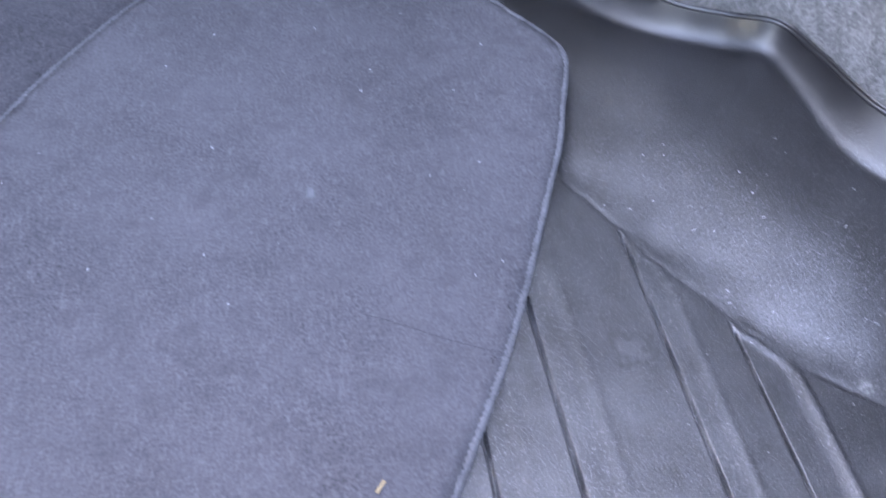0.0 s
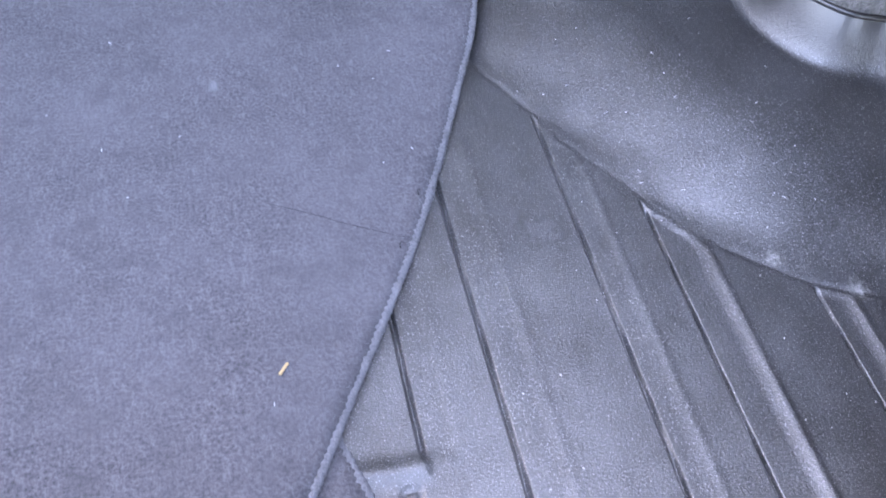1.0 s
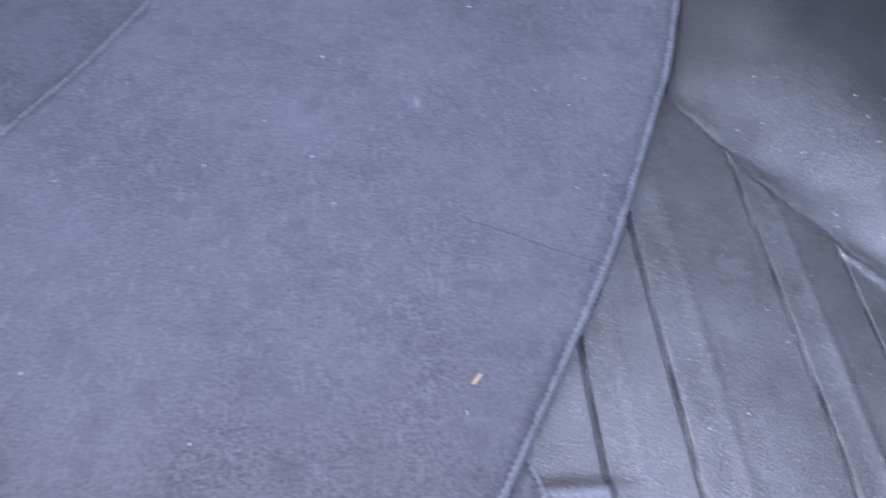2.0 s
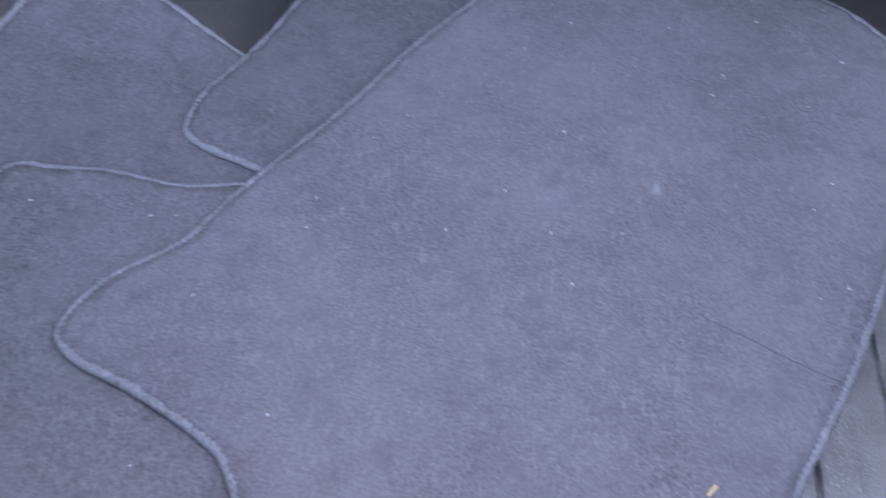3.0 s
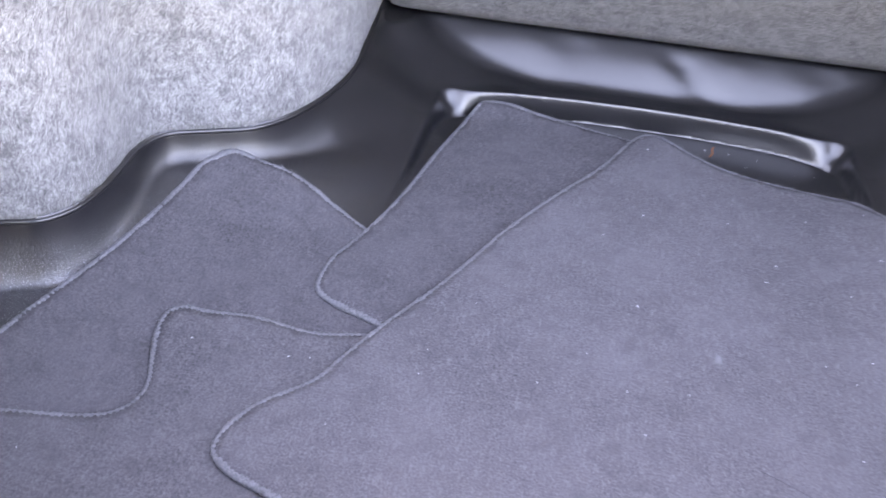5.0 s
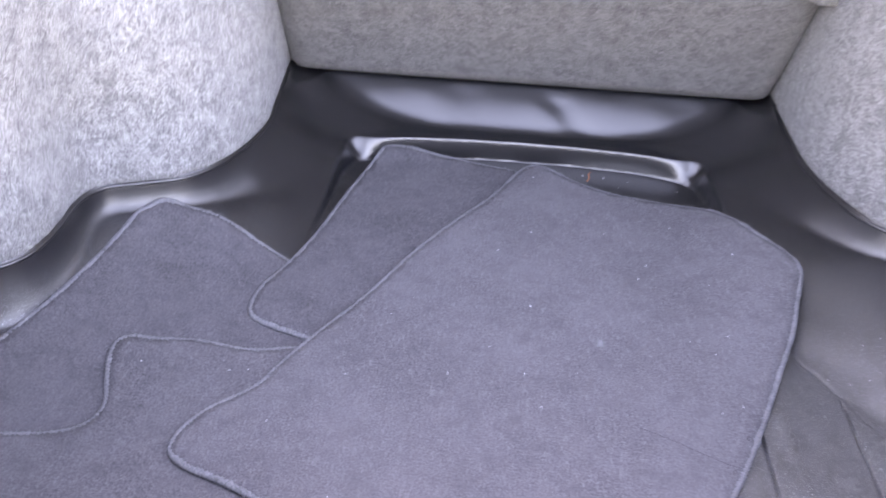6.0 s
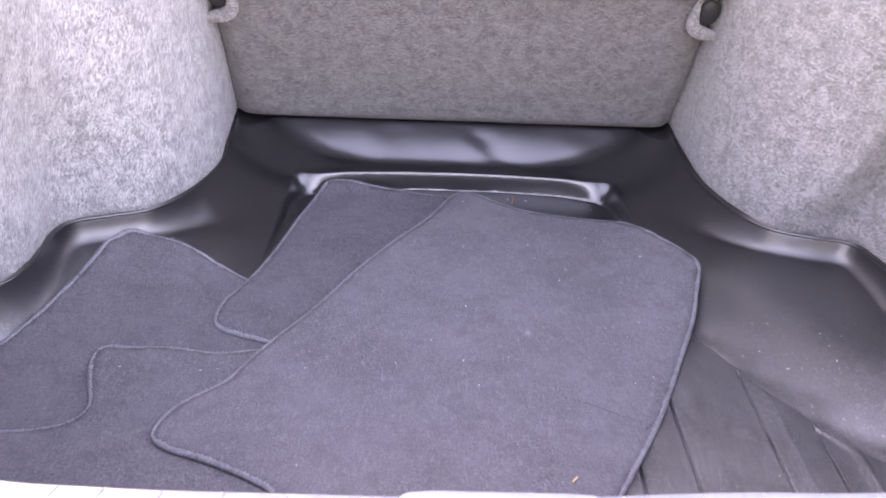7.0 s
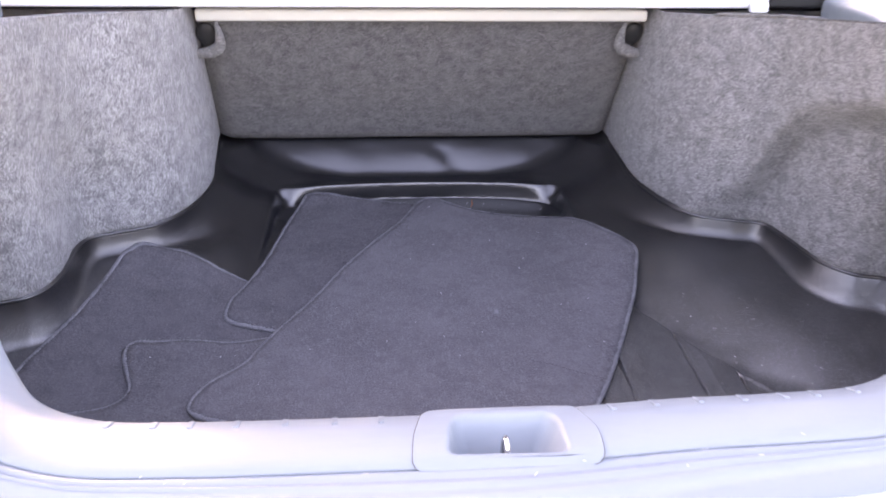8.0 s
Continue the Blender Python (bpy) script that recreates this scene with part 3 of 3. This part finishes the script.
TOP = [(0.376, 1.16), (0.376, 1.10), (0.374, 0.98), (0.376, 0.90), (0.398, 0.80), (0.436, 0.728), (0.472, 0.695), (0.490, 0.67), (0.500, 0.62), (0.508, 0.565), (0.520, 0.51), (0.533, 0.46), (0.548, 0.40), (0.56, 0.28), (0.56, 0.12), (0.56, 0.05)]


def side_trim(sign, label):
    rim_line = RIM_RIGHT if sign > 0 else RIM_LEFT
    n = len(rim_line)
    rows = []
    blend = 0.035 if sign > 0 else 0.09
    dense = np.linspace(0, n - 1, 150)
    base = np.array(rim_line)
    top = np.array(TOP)

    def along(points):
        fine = [spline(points, 0.004)]
        seg = np.r_[0, np.cumsum(np.linalg.norm(np.diff(fine[0], axis=0), axis=1))]
        marks = [seg[np.argmin(np.linalg.norm(fine[0] - p, axis=1))] for p in points]
        at = np.interp(dense, np.arange(n), marks)
        return np.stack([np.interp(at, seg, fine[0][:, k]) for k in (0, 1)], 1)

    low, high = along(base), along(top)
    for z in np.linspace(RIM + 0.0035, 0.50, 52):
        arch = np.interp(low[:, 1], [0.30, 0.45, 0.55, 0.62, 0.68, 0.73], [0.40, 0.37, 0.335, 0.30, 0.25, 0.21]) if sign < 0 else np.interp(low[:, 1], [0.30, 0.46, 0.54, 0.61, 0.66, 0.69, 0.71, 0.73, 0.78], [0.40, 0.365, 0.337, 0.30, 0.262, 0.21, 0.15, 0.10, 0.05])
        w = (0.85 * ss(-blend, blend, z - arch) + 0.15 * ss(0.09, 0.45, z))[:, None]
        line = low * (1 - w) + high * w
        puff = 0.004 * math.exp(-((z - RIM) / 0.015) ** 2)
        rows.append([(sign * (x + puff * 0.6), y, min(z, 0.388 + 0.2 * max(0.0, 0.865 - y))) for x, y in line])
    rows.insert(0, [(sign * (x + 0.02), y, RIM + 0.001) for x, y in low])
    ob = linked("boot_side_lining", grid_mesh("boot_side_lining", rows), M_TRIM_DIM if sign > 0 else M_TRIM_LIT)
    sol = ob.modifiers.new("thickness", "SOLIDIFY")
    sol.thickness, sol.offset = 0.003, (-1 if sign > 0 else 1)
    return tagged(ob, label, "boot lining", kind="structure")


side_trim(-1, "mottled grey felt lining over the wheel arch")
side_trim(1, "mottled grey felt lining over the wheel arch, hollow towards the tail lamp")

rows = []
for z in np.linspace(0.0945, 0.44, 24):
    rows.append([(x, seat_y(z) - 0.004 * ss(0.39, 0.30, abs(x)) + 0.05 * ss(0.342, 0.395, abs(x)) ** 1.5 + 0.0015 * noise.noise(Vector((x * 6, z * 6, 1))), z) for x in np.linspace(-0.40, 0.40, 60)])
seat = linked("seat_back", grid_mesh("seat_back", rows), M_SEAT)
sol = seat.modifiers.new("thickness", "SOLIDIFY")
sol.thickness, sol.offset = 0.03, -1
# black filler added behind the seat, so that its gaps look shaded
bm = bmesh.new()
box(bm, -0.42, 0.42, 1.175, 1.20, 0.02, 0.39)
tagged(part("seat_gap_fill", bm, M_DARK), "black filler added behind the gaps beside the rear seat back", "bulkhead", kind="structure")
tagged(seat, "rear seat back lined with dark mottled grey felt, leaning", "seat back", kind="structure")


def seat_tab(sign):
    """A pale moulded loop beside the seat back, round a black slot filler."""
    base = tagged(new("seat_latch_loop"), "grey felt covered loop round a black filler for the shaded slot in the lining", "latch loop", "latch loops beside the seat back")
    x, z = sign * 0.347, 0.318
    # black solid in place of the shade inside the slot
    bm = bmesh.new()
    bmesh.ops.create_uvsphere(bm, u_segments=16, v_segments=10, radius=1.0, matrix=pose(x + sign * 0.008, seat_y(z + 0.016) - 0.006, z + 0.016, 32) @ Matrix.Diagonal((0.017, 0.010, 0.024, 1)))
    part("slot", bm, M_DARK, base, "black filler for the shaded slot")
    loop = [(x - sign * 0.010, seat_y(0.358) - 0.008, 0.358), (x - sign * 0.013, seat_y(0.335) - 0.014, 0.335), (x - sign * 0.010, seat_y(0.312) - 0.018, 0.312), (x + sign * 0.004, seat_y(0.300) - 0.020, 0.302), (x + sign * 0.024, seat_y(0.295) - 0.018, 0.297), (x + sign * 0.044, seat_y(0.29) - 0.022, 0.288)]
    tube("loop", spline(loop, 0.003), 0.0105, M_TRIM_DIM, base, "felt covered loop", sides=14, taper=lambda t: 0.32 + 0.68 * math.sin(math.pi * min(1.0, t * 0.9)) ** 1.5)


seat_tab(-1)
seat_tab(1)

# ---- bodywork round the opening ----
body = tagged(new("car"), "white painted car body round the open boot", "car")
RING = [(0.65, 0.86, 0.415), (0.645, 0.68, 0.425), (0.62, 0.50, 0.41), (0.575, 0.36, 0.365), (0.52, 0.26, 0.305), (0.47, 0.18, 0.262), (0.437, 0.127, 0.244), (0.400, 0.080, 0.237), (0.345, 0.053, 0.235), (0.26, 0.045, 0.235), (0.14, 0.043, 0.235), (0.0, 0.042, 0.235)]
half_ring = spline(RING, 0.01)
ring = np.concatenate([half_ring, (half_ring * (-1, 1, 1))[::-1][1:]])
ring[:, 1] += 0.011 * ss(-0.02, 0.20, ring[:, 0]) * ss(0.20, 0.06, ring[:, 1])  # the cover sits a little askew
tan = np.gradient(ring, axis=0)
outward = np.stack([tan[:, 1], -tan[:, 0]], 1)
outward /= np.linalg.norm(outward, axis=1)[:, None]
if outward[len(ring) // 2][1] > 0:
    outward = -outward


def sweep(name, profile, pick, mat, label=""):
    fine = spline(profile, 0.004)
    rows = []
    for p, o in zip(ring[pick], outward[pick]):
        bow = 0.006 + 0.017 * float(ss(0.08, 0.33, abs(p[0])))  # the tail is more bowed than the opening
        line = [(u - bow * float(ss(0.066, 0.106, u)), v) for u, v in fine]
        rows.append([(p[0] + o[0] * u, p[1] + o[1] * u, p[2] + v) for u, v in line])
    return linked(name, grid_mesh(name, rows), mat, body, label)


everywhere = np.ones(len(ring), bool)
COVER = [(-0.003, -0.20), (-0.007, -0.06), (-0.008, -0.014), (-0.0064, -0.0078), (-0.003, -0.0055), (0.012, 0.0002), (0.017, 0.0015), (0.038, 0.0020), (0.055, -0.001), (0.063, -0.005), (0.064, -0.012)]
sweep("sill_cover", COVER, ring[:, 0] > 0.057, M_PLASTIC, "pale grey plastic sill cover")
sweep("sill_cover", COVER, ring[:, 0] < -0.057, M_PLASTIC, "pale grey plastic sill cover")
FLANGE = [(0.060, -0.020), (0.0635, -0.0090), (0.066, -0.0072), (0.070, -0.0066), (0.0735, -0.0092), (0.0765, -0.0098), (0.080, -0.0080), (0.084, -0.0080), (0.0875, -0.0105), (0.091, -0.0112), (0.097, -0.0108), (0.104, -0.014), (0.107, -0.019), (0.108, -0.03), (0.108, -0.07)]
sweep("sill_flange", FLANGE, everywhere, M_PLASTIC)
BUMPER = [(0.104, -0.052), (0.125, -0.050), (0.160, -0.055), (0.19, -0.065), (0.212, -0.09), (0.220, -0.16), (0.218, -0.35), (0.20, -0.50)]
sweep("bumper", BUMPER, np.abs(ring[:, 0]) < 0.46, M_WHITE)


def rib(x):
    i = np.argmin(np.abs(ring[:, 0] - x) + 10 * (ring[:, 1] > 0.2))
    p, o = ring[i], outward[i]
    bm = bmesh.new()
    box(bm, -0.0026, 0.0026, -0.0080, 0.0080, -0.001, 0.0018, 0.0009)
    m = Matrix.Translation((p[0] + o[0] * 0.0060, p[1] + o[1] * 0.0060, p[2] - 0.0021)) @ Matrix.Rotation(math.atan2(o[1], o[0]) + math.pi / 2, 4, "Z") @ Matrix.Rotation(radians(-21), 4, "X")
    bm.transform(m)
    part("sill_rib", bm, M_PLASTIC, body)


for x in (0.102, 0.138, 0.177, 0.217, 0.257, 0.295, 0.332):
    rib(x)
    rib(-x)


def loop_of(corners, radius, z, steps=6):
    """A rounded polygon, as a loop of points at height z."""
    out = []
    n = len(corners)
    for i in range(n):
        p = Vector(corners[i]).to_2d()
        a, b = (Vector(corners[i - 1]).to_2d() - p).normalized(), (Vector(corners[(i + 1) % n]).to_2d() - p).normalized()
        r = min(radius, 0.45 * (Vector(corners[i - 1]).to_2d() - p).length, 0.45 * (Vector(corners[(i + 1) % n]).to_2d() - p).length)
        s, e = p + a * r, p + b * r
        for k in range(steps + 1):
            t = k / steps
            q = s * (1 - t) ** 2 + p * 2 * t * (1 - t) + e * t * t
            out.append((q.x, q.y, z))
    return out


def lofted(name, loops, mat, parent, label="", cap=True):
    n = len(loops[0])
    verts = [v for l in loops for v in l]
    faces = [(i * n + k, i * n + (k + 1) % n, (i + 1) * n + (k + 1) % n, (i + 1) * n + k) for i in range(len(loops) - 1) for k in range(n)]
    if cap:
        faces.append(tuple(range((len(loops) - 1) * n, len(loops) * n)))
    me = bpy.data.meshes.new(name)
    me.from_pydata(verts, [], faces)
    return linked(name, me, mat, parent, label)


Z = 0.2372
OUTER = [(-0.078, -0.0245), (0.080, -0.0240), (0.081, 0.008), (0.068, 0.0455), (0.052, 0.0505), (-0.050, 0.0505), (-0.066, 0.0425), (-0.075, 0.008)]
POCKET = [(-0.049, -0.0135), (0.052, -0.0155), (0.050, 0.020), (0.046, 0.032), (0.040, 0.0365), (-0.034, 0.0365), (-0.040, 0.032), (-0.044, 0.020)]
FLOOR = [(-0.029, -0.012), (0.029, -0.012), (0.027, 0.008), (0.0255, 0.012), (0.023, 0.014), (-0.023, 0.014), (-0.0255, 0.012), (-0.027, 0.008)]


def on_sill(corners, radius, lift):
    """A rounded loop lying on the sill's crown."""
    return [(x, y, 0.235 + lift + float(np.interp(0.042 - y, [-0.008, -0.004, 0.008, 0.03, 0.055, 0.063, 0.067], [-0.005, -0.0025, -0.0005, 0.002, -0.001, -0.005, -0.0095]))) for x, y, z in loop_of(corners, radius, 0.0)]


def grown(corners, d):
    return [(x + (d if x > 0 else -d), y + (d if y > 0.03 else -d if y < -0.005 else 0)) for x, y in corners]


lofted("latch_cover", [on_sill(OUTER, 0.010, 0.0016), on_sill(grown(OUTER, -0.002), 0.010, 0.0018), on_sill(grown(OUTER, -0.006), 0.009, 0.0018), on_sill(grown(POCKET, 0.0035), 0.009, 0.0018), on_sill(grown(POCKET, 0.0018), 0.009, 0.0018), on_sill(POCKET, 0.009, 0.0010), loop_of(grown(POCKET, -0.002), 0.008, Z - 0.005), loop_of(FLOOR, 0.004, Z - 0.058)], M_PLASTIC, body, "pale plastic latch cover with a deep tapering pocket")
# grey cord laid along the seam in place of its shadow
seam = [p for p in on_sill(grown(OUTER, 0.0003), 0.010, 0.0012) if p[1] < 0.045]
k = max(range(len(seam)), key=lambda i: math.dist(seam[i], seam[i - 1]))
tube("cover_seam", seam[k:] + seam[:k], 0.0004, M_GAP, body, "thin grey cord for the shaded seam round the latch cover", sides=5)
bm = bmesh.new()
box(bm, -0.0640, 0.0660, 0.0380, 0.0480, 0.03, Z - 0.0060, 0.001)
part("latch_cover_skirt", bm, M_PLASTIC, body)
# black block on the pocket's floor, drawn for the slot's shade
bm = bmesh.new()
box(bm, -0.010, 0.004, -0.011, 0.009, Z - 0.060, Z - 0.048, 0.001)
part("latch_slot_fill", bm, M_DARK, body, "black block in place of the shaded slot behind the striker")
STRIKE = [(0.001, 0.008, Z - 0.052), (0.001, 0.0075, Z - 0.008), (0.001, 0.003, Z - 0.001), (0.001, -0.005, Z - 0.001), (0.001, -0.0085, Z - 0.008), (0.001, -0.009, Z - 0.052)]
tube("striker", spline(STRIKE, 0.002), 0.0027, M_CHROME, body, "shiny steel latch striker", sides=10)

# the body at the front of the opening, and the shelf beneath the rear window
bm = bmesh.new()
box(bm, -0.75, 0.553, 0.862, 1.30, 0.393, 0.425, 0.006)
part("rear_deck", bm, M_WHITE, body)
# black block hides the white body where the corner lies in shade
bm = bmesh.new()
box(bm, 0.555, 0.75, 0.866, 1.24, 0.393, 0.440, 0.006)
part("deck_corner_fill", bm, M_DARK, body, "black block added for the shaded corner beside the deck")
bm = bmesh.new()
box(bm, -0.365, 0.365, 0.895, 0.93, 0.364, 0.383, 0.004)
part("shelf_rail", bm, M_CREAM, body, "cream painted rail above the seat back")
bm = bmesh.new()
box(bm, -0.75, 0.75, 0.93, 1.26, 0.375, 0.389)
part("shelf_underside", bm, M_DARK, body)
for s in (-1, 1):
    bm = bmesh.new()
    box(bm, min(s * 0.70, s * 0.86), max(s * 0.70, s * 0.86), 0.10, 1.6, -0.35, 0.40, 0.03)
    part("quarter_panel", bm, M_WHITE, body)
# unseen cabin as one opaque block, shutting out sun and sky ahead
bm = bmesh.new()
box(bm, -0.75, 0.75, 1.25, 1.6, -0.35, 1.0, 0.02)
part("cabin_block", bm, M_WHITE, body)
bm = bmesh.new()
box(bm, -0.70, 0.70, 0.06, 1.30, -0.30, -0.03, 0.01)
part("boot_pan", bm, M_WHITE, body)
bm = bmesh.new()
box(bm, -0.0145, 0.0145, -0.006, 0.006, -0.008, 0.008, 0.003)
bm.transform(Matrix.Translation((0.534, 0.856, 0.397)))
part("buffer_clip", bm, M_WHITE, body, "white plastic clip")
bm = bmesh.new()
box(bm, -0.0145, 0.0145, -0.006, 0.006, -0.008, 0.008, 0.003)
bm.transform(Matrix.Translation((-0.539, 0.856, 0.361)))
part("buffer_clip", bm, M_WHITE, body, "white plastic clip")

# the boot lid, unseen, stands open on its hinges to hold off sky and sun
rows = []
for t in np.linspace(0, 1, 24):
    y, z = 0.91 - 0.16 * t - 0.14 * t * t, 0.46 + 0.74 * t
    rows.append([(x * (0.64 - 0.05 * t), y + 0.05 * x * x, z) for x in np.linspace(-1, 1, 30)])
lid = linked("unseen_boot_lid", grid_mesh("unseen_boot_lid", rows), M_WHITE, body, "white boot lid standing open, unseen, added to block the sky")
sol = lid.modifiers.new("thickness", "SOLIDIFY")
sol.thickness, sol.offset = 0.03, 0
# dark sheet added inside the lid to cut its bounced light
rows = [[(x * 0.95, y - 0.022, z) for x, y, z in r] for r in rows[1:-1]]
linked("lid_dark_sheet", grid_mesh("lid_dark_sheet", rows), M_SEAT, body, "dark sheet added inside the unseen boot lid to dim its bounce")

for s, hz in ((1, 0.400), (-1, 0.366)):
    for k in range(3):
        bm = bmesh.new()
        bmesh.ops.create_cone(bm, cap_ends=True, segments=20, radius1=0.013, radius2=0.011, depth=0.018, matrix=pose(s * (0.700 + 0.021 * k), 0.852, hz + 0.004, 0, 90, 0))
        part("hinge_cap", bm, M_WHITE, body, "white ribbed hinge cap")

ground = linked("ground", grid_mesh("ground", [[(x, y, -0.62) for x in np.linspace(-300, 300, 9)] for y in np.linspace(-300, 300, 9)]), M_GROUND)
tagged(ground, "grey tarmac ground under the open sky", "ground", kind="structure")

# ---- small litter ----
straw = bmesh.new()
box(straw, -0.0048, 0.0048, -0.0010, 0.0010, -0.0005, 0.0006, 0.0003)
ob = part("straw_piece", straw, M_STRAW)
ob.matrix_world = pose(0.107, 0.294, float(top_a(np.array([0.107]), np.array([0.294]))[0]) + 0.0012, 0, 0, 52)
tagged(ob, "small dry yellow straw fragment on the top mat", "straw")
line = [(0.208, 0.397), (0.185, 0.404), (0.160, 0.411), (0.130, 0.425), (0.112, 0.433)]
pts = spline(line, 0.006)
tz = top_a(pts[:, 0], pts[:, 1])
tagged(tube("thread", [(x, y, h + 0.0002) for (x, y), h in zip(pts, tz)], 0.0002, M_THREAD, sides=5), "thin dark thread across the top mat", "thread")


def scatter(name, spots, height, size, mat, label, category):
    bm = bmesh.new()
    zs = height(np.array([s[0] for s in spots]), np.array([s[1] for s in spots]))
    for (x, y), z in zip(spots, zs):
        l, w = random.uniform(*size), random.uniform(0.0003, 0.0007)
        m = pose(x, y, z + 0.0006, random.uniform(-15, 15), random.uniform(-15, 15), random.uniform(0, 180))
        bmesh.ops.create_cube(bm, size=1.0, matrix=m @ Matrix.Diagonal((l, w, w, 1)))
    return tagged(part(name, bm, mat, smooth=False), label, category, kind="stuff")


def strewn(outline, n, seed):
    rng = random.Random(seed)
    edge = spline(outline, 0.02, True)
    out = []
    while len(out) < n:
        x, y = rng.uniform(*(edge[:, 0].min(), edge[:, 0].max())), rng.uniform(*(edge[:, 1].min(), edge[:, 1].max()))
        if inside(edge, np.array([x]), np.array([y]))[0]:
            out.append((x, y))
    return out


scatter("lint", strewn(OUT_A, 32, 1), top_a, (0.0008, 0.003), M_LINT, "tiny pale lint fibres on the felt", "lint")
scatter("lint", strewn(OUT_D, 40, 2), lambda x, y: np.maximum(top_d(x, y), top_c(x, y)), (0.0008, 0.003), M_LINT, "tiny pale lint fibres on the felt", "lint")
scatter("grit", strewn([(0.19, 0.34), (0.27, 0.50), (0.34, 0.50), (0.50, 0.32), (0.60, 0.30), (0.60, 0.12), (0.2, 0.12)], 60, 3), liner_height, (0.0005, 0.0015), M_LINT, "pale grit strewn over the grooved rubber floor", "grit")
scatter("grit", [(0.09, 0.985), (0.12, 0.982), (0.155, 0.975), (0.20, 0.95), (0.225, 0.955), (0.14, 0.955)], liner_height, (0.0015, 0.004), M_LINT, "pale crumbs at the back of the rubber floor", "grit")
scatter("lint", strewn([(0.33, 0.56), (0.40, 0.60), (0.50, 0.58), (0.55, 0.46), (0.52, 0.36), (0.44, 0.40), (0.37, 0.48)], 26, 5), liner_height, (0.0010, 0.0042), M_LINT, "pale fibres and scratches on the raised rubber bank", "lint")
rng = random.Random(8)
crumbs = [half[i] + (rng.uniform(-0.007, 0.003), rng.uniform(-0.006, 0.003)) for i in range(len(half)) if 0.33 < half[i][0] < 0.56 and half[i][1] > 0.2 for _ in range(3)]
scatter("dirt", crumbs, liner_height, (0.0008, 0.0024), M_THREAD, "dark crumbs of dirt along the edge of the floor", "dirt")

# pale slivers laid on the sill where it glints
scatter("grit", [(0.062, -0.024), (-0.115, -0.028), (0.02, -0.036), (0.255, -0.004), (0.21, -0.026), (0.165, -0.017), (0.145, -0.034), (-0.29, -0.022), (-0.27, -0.029), (-0.255, -0.030), (0.285, 0.012), (0.262, 0.022)], lambda x, y: 0.2335 - 0.10 * np.maximum(-y, 0), (0.002, 0.006), M_LINT, "pale slivers standing in for glints on the sill", "grit")


def fluff(x, y, turn):
    z = float(top_a(np.array([x]), np.array([y]))[0])
    curl = [(x + 0.006 * math.cos(turn + a * 0.5) * a / 3, y + 0.006 * math.sin(turn + a * 0.5) * a / 3, z + 0.001 + 0.0012 * math.sin(a)) for a in range(4)]
    tagged(tube("loose_thread", spline(curl, 0.001), 0.0004, M_THREAD, sides=5), "short dark loose thread on the mat edge", "thread", "loose threads")


for x, y, turn in ((0.225, 0.441, 2.9), (0.203, 0.392, 2.6), (-0.137, 0.718, 1.0)):
    fluff(x, y, turn)

leaf = spline([(0.094, 0.962, 0.004), (0.097, 0.966, 0.008), (0.096, 0.971, 0.011), (0.099, 0.976, 0.012)], 0.001)
tagged(tube("dry_stalk", leaf, 0.0009, M_RUST, sides=6, flat=0.6), "curled rusty dry leaf stalk on the rubber floor", "leaf")
